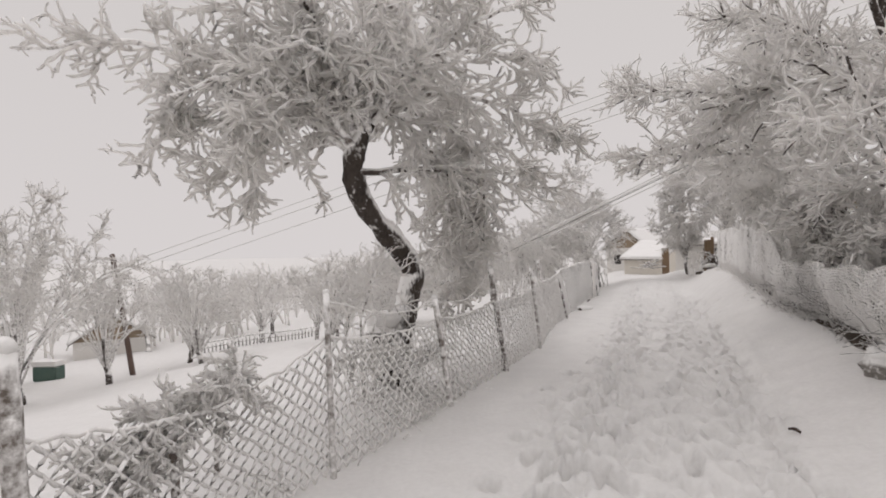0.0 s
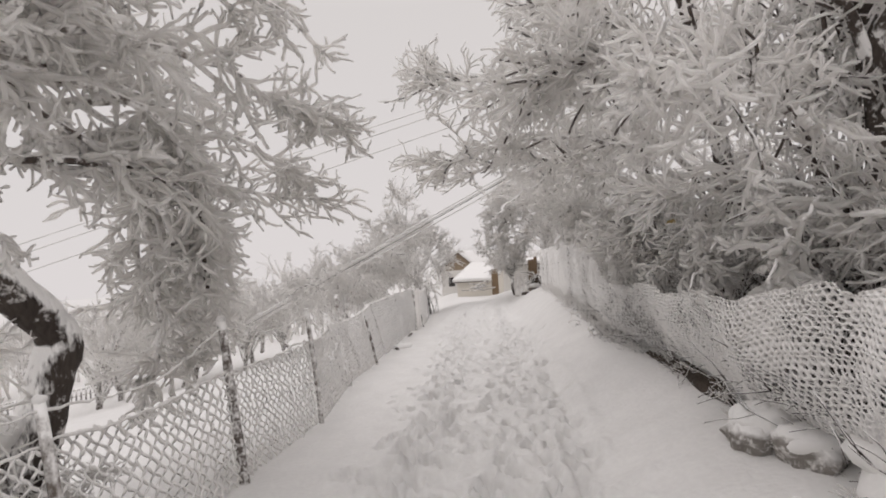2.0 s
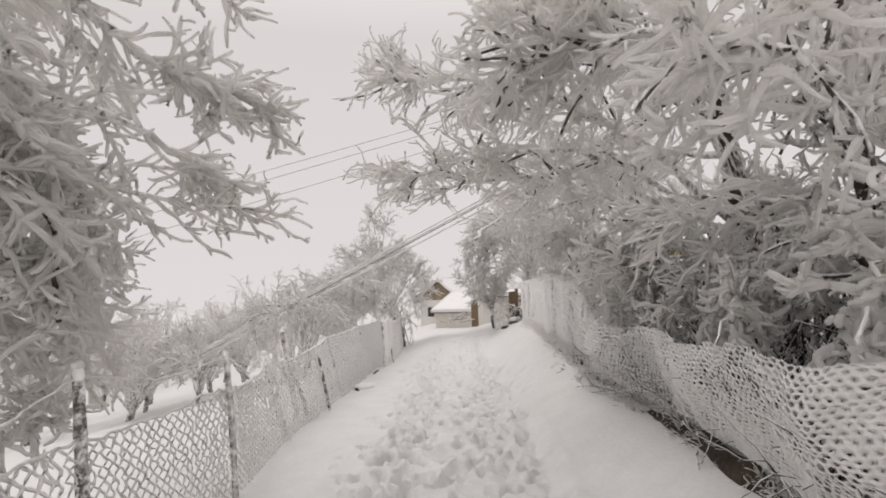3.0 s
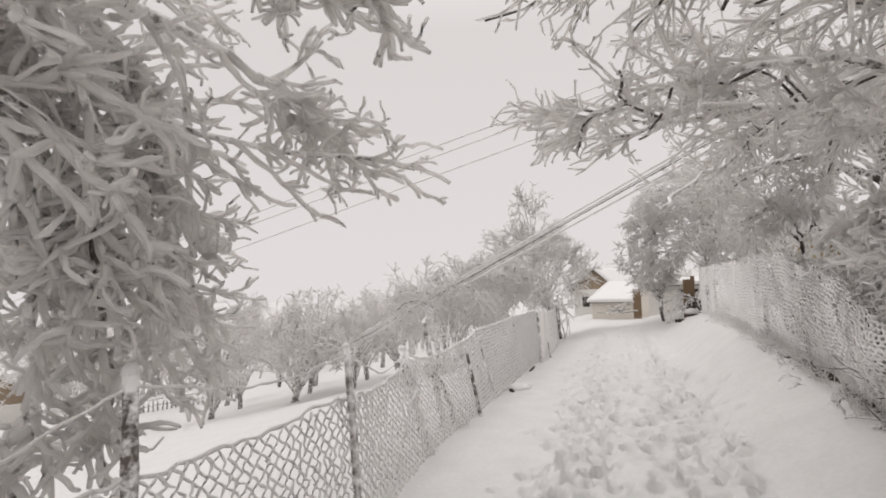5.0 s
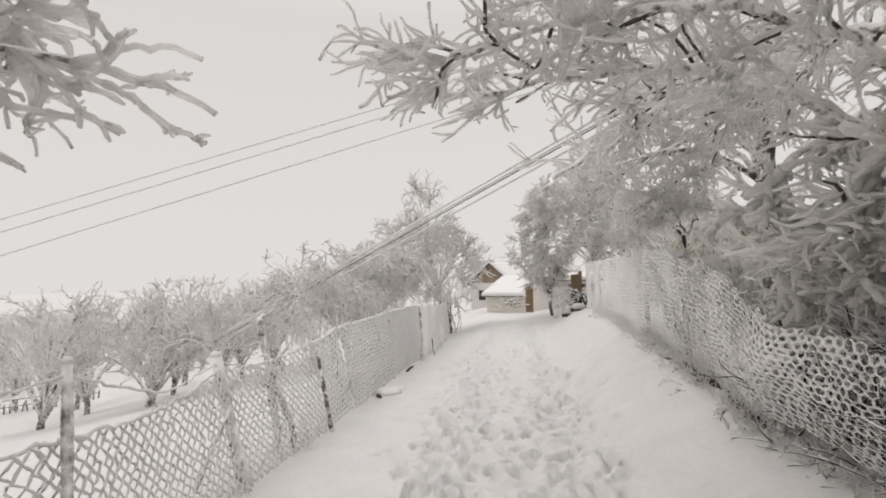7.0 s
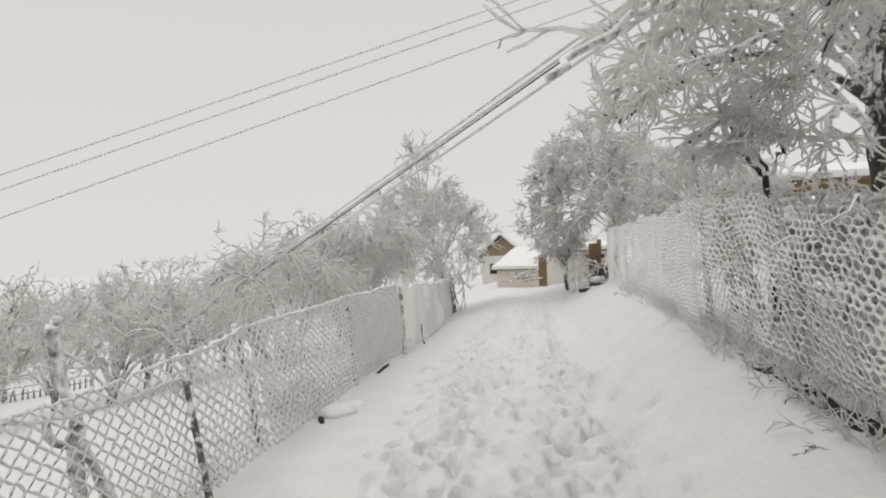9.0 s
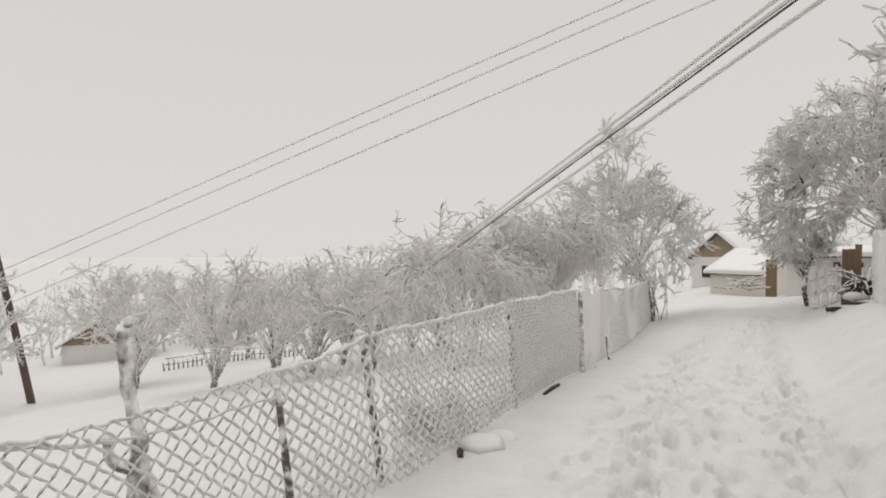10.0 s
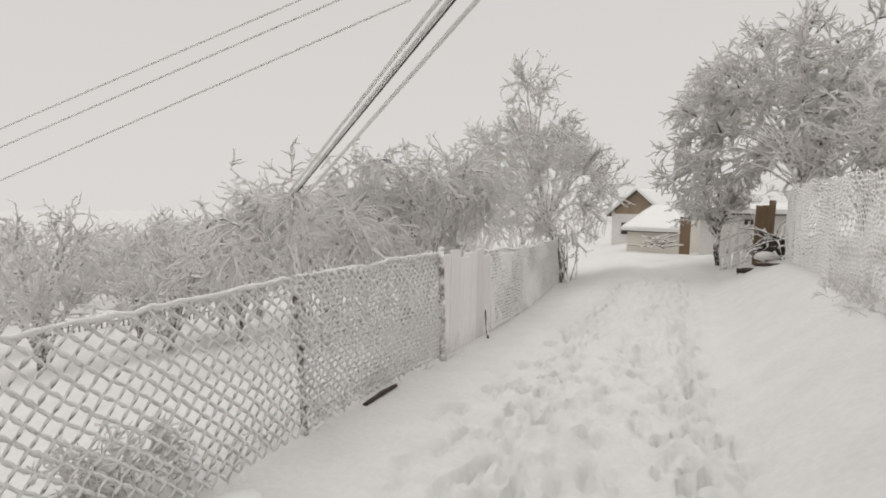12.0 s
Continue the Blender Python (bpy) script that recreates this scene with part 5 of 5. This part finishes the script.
def log(s, u, yaw, length, rad, seed, label, name="log"):
    ob = thing(name, label, "log", at=at(s, u, rad * 0.4))
    d = Vector((math.cos(yaw), math.sin(yaw), 0.03)) * length / 2
    hang("wood", bent_tube([-d, Vector((0, 0, 0.01)), d], [rad, rad * 1.1, rad * 0.8], 9, 8, seed, 0.1).mesh("wood"), M_LOG, ob)
    return ob


log(15.5, -2.40, LANE_YAW + 0.03, 0.5, 0.02, 1, "dark stick lying along the fence foot")
# a dark rod added for the dark spot beside the snow lump
log(13.2, -2.25, LANE_YAW + 0.6, 0.14, 0.024, 2, "short dark rod at the fence foot")
log(24.6, 0.80, LANE_YAW - 1.2, 0.42, 0.055, 3, "short dark log lying in the snow")
log(23.6, 1.12, LANE_YAW - 1.4, 0.6, 0.03, 4, "thin branch lying in the snow")
log(5.05, 0.82, LANE_YAW + 0.9, 0.09, 0.013, 5, "dark twig end poking from the rut", "twig_end")

# ---------------------------------------------------------------- gateway and buildings up the lane
gate = thing("plank_gate", "old rusty-brown plank gate leaf standing half open", "gate", at=at(26.0, 1.05, 0))
for i in range(3):
    plank("plank", 0.135, 1.38 - 0.06 * (i % 2), 0.035, M_BROWN, gate, at(26.0 + 0.03 * i, 1.02 + 0.128 * i, -0.03) - gate.location, math.atan2(RT.y, RT.x), 0.02, 10 + i)
for z in (0.35, 1.1):
    d = at(26.1, 1.35, 0) - gate.location
    hang("rail", bent_tube([(0, 0.05, z), (d.x, d.y + 0.05, z)], [0.03, 0.03], 4, 4, 3).mesh("rail"), M_BROWN, gate)
heap = thing("brush_heap", "heap of dark brushwood and roots beside the gate", "brushwood", at=at(25.5, 1.36, 0))
r = np.random.default_rng(78)
n = 64
p0 = np.stack([r.normal(0, 0.2, n), r.normal(0, 0.2, n), r.uniform(-0.02, 0.5, n)], -1)
for i, (line, rad) in enumerate(zip(grow(r, p0, np.stack([r.normal(0, 0.8, n), r.normal(0, 0.8, n), r.uniform(0.1, 1.0, n)], -1), r.uniform(0.4, 0.95, n), 9, 0.3, 0.14), rough_radii(r, n, 9, 0.024, 0.012))):
    hang("stick", Tubes().add(line[None], rad[None], 5).mesh("stick"), M_LIMB2 if i % 3 == 0 else M_BARK, heap)
part("root_clump", lump(0.32, 9, 0.9, 0.3), M_SOIL, heap, "dark earthy root clump").location = (0.05, 0, 0.18)
part("snow_cap", lump(0.22, 12, 0.5, 0.2), M_SNOW, heap, "soft lump of snow").location = (-0.32, -0.25, 0.08)

yard = thing("board_fence", "ragged upright board fence white with rime", "fence", at=at(27.6, 0.3, 0))
for i in range(13):
    u = 0.36 + 0.068 * i
    plank("board", 0.056, 1.05 + 0.2 * math.sin(i * 2.7), 0.025, M_LIMB2 if i % 3 else M_PLANK, yard, at(27.6 - 0.05 * i, u, -0.05) - yard.location, math.atan2(RT.y, RT.x), 0.06 * math.sin(i * 1.9), 30 + i)
for z in (0.35, 0.8):
    a, b = at(27.63, 0.32, z) - yard.location, at(27.0, 1.22, z) - yard.location
    hang("rail", bent_tube([a, b], [0.025, 0.025], 4, 4, 3).mesh("rail"), M_PLANK, yard)


def box_mesh(w, d, h, bevel=0.0):
    bm = bmesh.new()
    bmesh.ops.create_cube(bm, size=1.0)
    bmesh.ops.scale(bm, vec=(w, d, h), verts=bm.verts)
    bmesh.ops.translate(bm, vec=(0, 0, h / 2), verts=bm.verts)
    if bevel:
        bmesh.ops.bevel(bm, geom=list(bm.edges), offset=bevel, segments=2, affect="EDGES")
    return bm


def snow_sheet(w, d, th, seed):
    """A soft slab of snow with a wavy edge, centred, its underside at zero."""
    bm = bmesh.new()
    bmesh.ops.create_cube(bm, size=1.0)
    bmesh.ops.scale(bm, vec=(w, d, th), verts=bm.verts)
    bmesh.ops.translate(bm, vec=(0, 0, th / 2), verts=bm.verts)
    bmesh.ops.subdivide_edges(bm, edges=list(bm.edges), cuts=9, use_grid_fill=True)
    for v in bm.verts:
        q = Vector((v.co.x * 1.3 + seed, v.co.y * 1.3, seed))
        v.co += Vector((0.06 * noise.noise(q + Vector((7, 0, 0))), 0.06 * noise.noise(q + Vector((0, 9, 0))), 0.05 * noise.noise(q) if v.co.z > th * 0.5 else 0))
    for f in bm.faces:
        f.smooth = True
    return bm


def gable_house(name, label, place, yaw, w, length, wall_h, roof_h, wall_mat, gable_mat, seed, windows=(), over=0.35):
    """A house with a pitched roof; its gable end looks along its own -y."""
    ob = thing(name, label, "house", at=place)
    ob.rotation_euler = (0, 0, yaw)
    part("wall", box_mesh(w, length, wall_h), wall_mat, ob)
    bm = bmesh.new()
    t = [bm.verts.new(p) for p in ((-w / 2, -length / 2, wall_h), (w / 2, -length / 2, wall_h), (0, -length / 2, wall_h + roof_h), (-w / 2, length / 2, wall_h), (w / 2, length / 2, wall_h), (0, length / 2, wall_h + roof_h))]
    for f in ((0, 1, 2), (5, 4, 3), (0, 2, 5, 3), (1, 4, 5, 2), (0, 3, 4, 1)):
        bm.faces.new([t[i] for i in f])
    part("gable", bm, gable_mat, ob, "triangular gable of boards")
    sl = math.hypot(w / 2, roof_h)
    for sgn in (-1, 1):
        a = math.atan2(roof_h, w / 2)
        roof = part("roof_slope", box_mesh(sl + over, length + 2 * over, 0.06), M_ROOF, ob)
        mid = Vector((sgn * (w / 4 + over / 2 * math.cos(a)), 0, wall_h + roof_h / 2 - over / 2 * math.sin(a)))
        roof.location = mid
        roof.rotation_euler = (0, sgn * a, 0)
        snow = part("roof_snow", snow_sheet(sl + over * 1.05, length + 2 * over, 0.16, seed + sgn), M_SNOW, ob, "thick even snow on the roof")
        snow.location = mid + Vector((sgn * 0.06 * math.sin(a), 0, 0.064))
        snow.rotation_euler = (0, sgn * a, 0)
    for x, z, ww, hh in windows:
        fr = part("window", box_mesh(ww + 0.14, 0.06, hh + 0.14), M_WHITEWASH, ob)
        fr.location = (x, -length / 2 - 0.02, z)
        pane = part("pane", box_mesh(ww, 0.04, hh), M_DARK, fr, "dark window glass")
        pane.location = (0, -0.02, 0.07)
    return ob


def lane_at(s, u, z):
    v = AX * s + RT * u
    return Vector((v.x, v.y, z))


FACE = LANE_YAW - math.pi / 2
gable_house("gable_house", "house with brown boarded gable and snowy roof", lane_at(58.5, -3.3, -1.55), FACE - 0.38, 4.2, 8.0, 2.95, 1.75, M_WHITEWASH, M_GABLE, 3, windows=((-0.9, 1.3, 0.7, 0.9),))


def lean_shed(name, label, place, yaw, w, d, front_h, back_h, mat, seed, door=None):
    """A low building with a single roof slope that falls towards its own -y."""
    ob = thing(name, label, "shed", at=place)
    ob.rotation_euler = (0, 0, yaw)
    bm = bmesh.new()
    q = [bm.verts.new(p) for p in ((-w / 2, -d / 2, 0), (w / 2, -d / 2, 0), (w / 2, d / 2, 0), (-w / 2, d / 2, 0), (-w / 2, -d / 2, front_h), (w / 2, -d / 2, front_h), (w / 2, d / 2, back_h), (-w / 2, d / 2, back_h))]
    for f in ((0, 3, 2, 1), (4, 5, 6, 7), (0, 1, 5, 4), (1, 2, 6, 5), (2, 3, 7, 6), (3, 0, 4, 7)):
        bm.faces.new([q[i] for i in f])
    part("wall", bm, mat, ob)
    a = math.atan2(back_h - front_h, d)
    sl = math.hypot(d, back_h - front_h) + 0.6
    mid = Vector((0, 0, (front_h + back_h) / 2 + 0.01))
    roof = part("roof", box_mesh(w + 0.5, sl, 0.06), M_ROOF, ob)
    roof.location, roof.rotation_euler = mid, (a, 0, 0)
    snow = part("roof_snow", snow_sheet(w + 0.52, sl + 0.04, 0.17, seed), M_SNOW, ob, "smooth thick snow on the roof")
    snow.location, snow.rotation_euler = mid + Vector((0, 0, 0.064)), (a, 0, 0)
    return ob


lean_shed("low_shed", "low cream-plastered shed with a snow-covered sloping roof", lane_at(43.5, -2.0, -1.15), FACE - 0.24, 2.7, 4.2, 1.75, 2.85, M_PLASTER, 4)
annex = lean_shed("white_outbuilding", "low white outbuilding under snow with small dark plates under the eave", lane_at(35.6, 1.25, 0.0), FACE, 3.0, 3.0, 1.55, 1.75, M_WHITEWASH, 6)
# two dark plates added for the dark strip under the eave
for i, x in enumerate((0.1, 0.7)):
    w = part("window", box_mesh(0.28, 0.05, 0.18), M_DARK, annex, "small dark plate under the eave")
    w.location = (x, -1.51, 1.2)
slab = thing("board_wall", "upright brown board wall at the end of the outbuilding", "wall", at=lane_at(39.0, -0.75, -0.35))
for i in range(3):
    plank("board", 0.16, 1.75, 0.04, M_BROWN, slab, Vector((RT.x, RT.y, 0)) * (0.15 * i - 0.3), FACE, 0.0, 50 + i)
junk = thing("rail_stack", "stack of frosted poles and rails beside the shed", "poles", at=lane_at(34.5, -1.55, 0.05))
r = np.random.default_rng(80)
n = 16
p0 = np.stack([r.uniform(-0.45, 0.45, n), r.normal(0, 0.15, n), r.uniform(0.05, 0.5, n)], -1)
for line, rad in zip(grow(r, p0, np.stack([r.choice([-1, 1], n) * 1.0, r.normal(0.3, 0.2, n), r.normal(0.15, 0.15, n)], -1), r.uniform(0.5, 1.0, n), 4, 0.03, 0), rough_radii(r, n, 4, 0.03, 0.025, 0.05)):
    hang("pole", Tubes().add(line[None], rad[None], 6).mesh("pole"), M_LIMB, junk)
pickets = thing("stick_fence", "rough fence of thin sticks white with rime", "fence", at=at(29.5, -4.5, 0))
r = np.random.default_rng(81)
for i in range(16):
    b = at(28.0 + 0.22 * i, -4.25 - 0.02 * i, -0.05) - pickets.location
    hang("stick", bent_tube([b, b + Vector((r.normal(0, 0.04), r.normal(0, 0.04), 0.5)), b + Vector((r.normal(0, 0.06), r.normal(0, 0.06), r.uniform(0.8, 1.15)))], [0.022, 0.02, 0.014], 6, 5, i).mesh("stick"), M_LIMB if i % 3 == 0 else M_RIME, pickets)
for z in (0.35, 0.7):
    hang("rail", bent_tube([at(27.9, -4.25, z) - pickets.location, at(31.6, -4.6, z) - pickets.location], [0.022, 0.02], 8, 5, 7, 0.1, 0.02).mesh("rail"), M_RIME, pickets)

# the ochre building behind the trees
och = thing("ochre_building", "low ochre building under a snowy roof behind the trees", "house", at=lane_at(26.2, 8.6, 0.4))
och.rotation_euler = (0, 0, FACE)
part("wall", box_mesh(7.4, 4.0, 2.88), M_YELLOW, och)
rf = part("roof", box_mesh(8.0, 5.2, 0.10), M_ROOF, och, "dark roof edge")
rf.location, rf.rotation_euler = (0, 0.1, 3.1), (0.16, 0, 0)
sn = part("roof_snow", snow_sheet(8.0, 5.2, 0.22, 9), M_SNOW, och, "thick snow on the roof")
sn.location, sn.rotation_euler = (0, 0.1, 3.17), (0.16, 0, 0)
low_roof = thing("snowy_lean_to", "low lean-to roof under snow before the ochre wall", "shed", at=lane_at(23.0, 8.3, 0.3))
low_roof.rotation_euler = (0, 0, FACE)
part("wall", box_mesh(6.0, 1.6, 2.0), M_PLANK, low_roof)
ls = part("roof_snow", snow_sheet(6.4, 2.2, 0.25, 10), M_SNOW, low_roof, "thick snow on the lean-to roof")
ls.location, ls.rotation_euler = (0, 0, 2.12), (0.12, 0, 0)

# ---------------------------------------------------------------- the lower field
pb, pt = Vector((-16.05, 27.4, ground_at(-16.05, 27.4))), Vector((-16.03, 25.74, 1.62))
pole = thing("leaning_pole", "bare brown wooden pole leaning in the snowy field", "pole", at=pb)
pt = pb + (pt - pb)
hang("shaft", bent_tube([(0, 0, -0.3), (pt - pb) * 0.5, pt - pb], [0.14, 0.125, 0.11], 8, 10, 1, 0.02).mesh("shaft"), M_POLE, pole)
hd = part("bracket", box_mesh(0.22, 0.08, 0.08), M_POLE, pole)
hd.location = pt - pb + Vector((0.12, 0, -0.35))
gb = Vector((-23.06, 30.96, ground_at(-23.06, 30.96)))
bin_ = thing("green_bin", "green metal bin topped with snow in the field", "bin", at=gb)
part("body", box_mesh(1.35, 0.8, 0.85, 0.04), M_GREEN, bin_)
l = part("snow_cap", snow_sheet(1.42, 0.86, 0.28, 3), M_SNOW, bin_)
l.location = (0, 0, 0.854)


def house_at(s, u):
    return lane_at(s, u, float(land(s, u)) - 0.15)


# the eave sides of these two look up to the lane
gable_house("plastered_house", "long pale plastered house with snowy roof below the lane", Vector((-25.4, 23.8, -4.75)), -0.49, 6.0, 8.0, 3.1, 1.3, M_WHITEWASH, M_WHITEWASH, 5)
far_house = gable_house("plastered_house", "far whitewashed house with narrow dark windows", Vector((-56.5, 47.0, -9.7)), -0.61, 6.0, 13.0, 2.7, 1.4, M_WHITEWASH, M_WHITEWASH, 6)
for y, ww, hh, z in ((4.9, 0.35, 1.5, 0.6), (3.4, 0.35, 1.5, 0.6), (0.8, 1.3, 0.9, 1.3), (-2.5, 1.3, 0.9, 1.3)):
    fr = part("window", box_mesh(0.06, ww + 0.14, hh + 0.14), M_WHITEWASH, far_house)
    fr.location = (3.02, y, z)
    part("pane", box_mesh(0.04, ww, hh), M_DARK, fr, "dark window glass").location = (0.025, 0, 0.07)
gable_house("plastered_house", "far barn with a brown boarded gable and snowy roof", house_at(31.0, -46), FACE + 1.0, 5.5, 8.0, 1.8, 1.9, M_WHITEWASH, M_GABLE, 7)


def orchard_tree(s, u, height, spread, seed, density=1.0, trunk_h=1.0, thick=1.05, label="orchard tree with dark short trunk and frost-white crown"):
    r = np.random.default_rng(seed)
    b = at(s, u)
    lean = Vector((r.normal(0, 0.25), r.normal(0, 0.25), 0))
    h0 = b + Vector((0, 0, trunk_h)) + lean * 0.5
    h1 = b + Vector((0, 0, trunk_h + height * 0.25)) + lean
    c = b + Vector((0, 0, trunk_h * 0.75 + (height - trunk_h) * 0.48)) + lean * 0.6
    k = int
    # trunks above u = -20 take the greyer bark with haze in its colour
    return tree("orchard_tree", label, [b + Vector((0, 0, -0.15)), b + Vector((0.03, 0, trunk_h * 0.5)) + lean * 0.2, h0, h1], [q * min(1.0, height / 7.0) for q in (0.19, 0.16, 0.15, 0.08)],
                dome_limbs(r, tuple(h0), tuple(c), spread, (height - trunk_h) * 0.5, k(9 + 6 * min(density, 2.2)), -0.35) + auto_limbs(r, tuple(h1), 5, spread * 0.5, (height - trunk_h) * 0.7, 0.4), 0.05,
                dict(n1=k(110 * density), l1=(0.5, 1.25), n2=k(470 * density), l2=(0.25, 0.65), n3=k(340 * density), l3=(0.15, 0.38), knots=3, thick=thick, droop=(-0.02, -0.02, 0.0), low=0.3, sides=3), seed, "orchard trees in the lower field", k=9, limb_sides=4, limb_mat=M_LIMB2, mat=M_BARK if u < -20 else M_TRUNK2)


for i, (s, u, h, sp, den, th) in enumerate([
        (11.9, -23.0, 9.0, 4.6, 5.0, 0.9), (9.4, -25.0, 8.8, 4.0, 1.8, 1.0), (16.2, -33.0, 7.6, 3.0, 1.3, 1.2), (16.0, -24.0, 5.9, 2.3, 1.4, 0.9),
        (22.2, -25.2, 5.8, 3.5, 2.0, 0.8), (23.4, -27.6, 6.2, 3.4, 1.5, 0.8), (18.8, -40.0, 8.5, 3.4, 0.8, 1.4),
        (31.0, -29.0, 6.0, 2.8, 1.5, 1.0), (35.0, -24.0, 5.5, 2.4, 1.0, 1.0), (30.0, -40.0, 7.0, 3.0, 0.5, 1.2), (40.0, -36.0, 7.0, 3.2, 0.4, 1.2),
        (27.0, -15.5, 4.6, 2.0, 0.7, 0.9), (33.0, -15.0, 4.8, 2.2, 0.5, 0.9), (38.0, -13.0, 5.0, 2.2, 0.4, 0.9), (25.0, -11.5, 3.4, 1.5, 0.7, 0.7),
        (20.5, -9.5, 2.7, 1.7, 1.0, 0.5), (23.5, -9.0, 2.9, 1.8, 1.0, 0.5), (26.5, -7.8, 3.2, 1.8, 1.0, 0.6), (23.0, -13.0, 3.3, 2.0, 1.0, 0.6),
        (18.5, -13.6, 3.6, 2.0, 1.2, 0.7), (20.2, -11.7, 3.0, 1.9, 1.2, 0.5), (22.5, -16.0, 4.0, 2.2, 1.0, 0.8), (26.0, -20.0, 4.6, 2.4, 0.9, 0.8),
        (45.0, -22.0, 6.0, 3.0, 0.4, 1.0), (50.0, -12.0, 6.0, 2.6, 0.4, 1.0), (46.0, 1.5, 5.5, 2.4, 0.6, 1.2), (34.0, 4.5, 5.5, 2.4, 0.9, 1.2)]):
    orchard_tree(s, u, h, sp, 300 + i, den, th)

# far hedges and woods that close the valley
r = np.random.default_rng(91)
woods = Tubes()
n = 450
ws, wu = r.uniform(-40, 160, n), -r.uniform(62, 150, n)
front = r.random(n) < 0.45
ws = np.where(front, r.uniform(48, 150, n), ws)
wu = np.where(front, r.uniform(-90, -12, n), wu)
wz = land(ws, wu)
tall = r.uniform(3.0, 8.0, n)
pp = np.stack([ws * AX.x + wu * RT.x, ws * AX.y + wu * RT.y, wz], -1)
st = grow(r, pp, np.stack([r.normal(0, 0.12, n), r.normal(0, 0.12, n), np.ones(n)], -1), tall, 5, 0.07, 0.0)
woods.add(st, rough_radii(r, n, 5, 0.10, 0.05), 3)
p, d, _ = sprout(r, st, n * 5, 0.25, 0.6, 0.3)
woods.add(grow(r, p, d, r.uniform(0.7, 2.2, n * 5), 4, 0.15, 0.0), rough_radii(r, n * 5, 4, 0.075, 0.05), 3)
tagged(hang("far_woods", woods.mesh("far_woods"), M_RIME), "frost-white woods and hedges on the far slopes", "woods", kind="stuff")

r = np.random.default_rng(93)
rows = Tubes()
n = 130
hs, hu = np.where(r.random(n) < 0.55, r.uniform(4, 60, n), r.uniform(36, 70, n)), -r.uniform(40, 58, n)
hu = np.where(hs > 44, -r.uniform(10, 50, n), hu)
pp = np.stack([hs * AX.x + hu * RT.x, hs * AX.y + hu * RT.y, land(hs, hu)], -1)
st = grow(r, pp, np.stack([r.normal(0, 0.15, n), r.normal(0, 0.15, n), np.ones(n)], -1), r.uniform(3.0, 6.0, n), 5, 0.1, 0.0)
rows.add(st, rough_radii(r, n, 5, 0.12, 0.06), 4)
p, d, _ = sprout(r, st, n * 12, 0.15, 0.75, 0.3)
b1 = grow(r, p, d, r.uniform(0.8, 2.4, n * 12), 5, 0.15, 0.0)
rows.add(b1, rough_radii(r, n * 12, 5, 0.05, 0.03), 3)
p, d, _ = sprout(r, b1, n * 48, 0.1, 0.7, 0.15)
rows.add(grow(r, p, d, r.uniform(0.4, 1.1, n * 48), 3, 0.2, 0.0), rough_radii(r, n * 48, 3, 0.032, 0.024), 3)
tagged(hang("hedgerow", rows.mesh("hedgerow"), M_RIME), "frost-white hedgerows and thickets across the valley", "hedgerow", kind="stuff")

# a picket fence at the far side of the field, haze put into its pale colour
far_fence = thing("picket_fence", "dark weathered picket fence across the lower field", "fence", at=house_at(29, -24))
r = np.random.default_rng(92)
a, b = (26.5, -30.5), (33.0, -25.5)
for i in range(34):
    f = i / 33
    q = at(a[0] + (b[0] - a[0]) * f, a[1] + (b[1] - a[1]) * f, -0.1) - far_fence.location
    hang("picket", bent_tube([q, q + Vector((r.normal(0, 0.05), 0, r.uniform(0.75, 1.0)))], [0.05, 0.04], 3, 5, i).mesh("picket"), M_TRUNK2, far_fence)
for z in (0.35, 0.7):
    pts = [at(a[0] + (b[0] - a[0]) * f, a[1] + (b[1] - a[1]) * f, z) - far_fence.location for f in np.linspace(0, 1, 6)]
    hang("rail", bent_tube(pts, [0.04, 0.04], 16, 5, 5).mesh("rail"), M_TRUNK2, far_fence)


# ---------------------------------------------------------------- overhead lines
def cable(p, d, k0, k1, rad, mat, seed, label, group, drop=0.0, shift=(0, 0, 0)):
    p, d = np.asarray(p, float) + np.asarray(shift, float), np.asarray(d, float)
    kk = np.linspace(k0, k1, 60)
    f = (kk - k0) / (k1 - k0)
    pts = p + d * kk[:, None]
    pts[:, 2] -= 4 * drop * f * (1 - f)
    r = np.random.default_rng(seed)
    me = Tubes().add(pts[None], rad * (1 + r.normal(0, 0.02, (1, 60))).clip(0.6, 1.5), 6).mesh("cable")
    return tagged(hang("overhead_cable", me, mat), label, "cable", group)


CB_P, CB_D = (5.96, 12.07, 3.62), (-0.514, 0.807, -0.29)
for i, (sh, rd, m) in enumerate([((0, 0, 0.055), 0.017, M_WIRE), ((0.02, 0, 0.0), 0.016, M_WIRE), ((0.025, 0, -0.035), 0.008, M_WIRE_DARK), ((0.10, 0.0, -0.10), 0.017, M_WIRE)]):
    cable(CB_P, CB_D, -26, 17, rd, m, 400 + i, "bare dark overhead cable" if m is M_WIRE_DARK else "frost-coated overhead cable slanting over the lane", "bundle of overhead cables", 0.0, sh)
for i, (p, d) in enumerate([((-0.77, 23.15, 5.58), (0.936, -0.225, 0.272)), ((-0.86, 23.28, 5.22), (0.928, -0.257, 0.266)), ((-1.05, 23.53, 4.52), (0.912, -0.322, 0.254))]):
    cable(p, d, -34, 34, 0.024, M_WIRE, 410 + i, "thin frost-coated power line across the sky", "power lines")
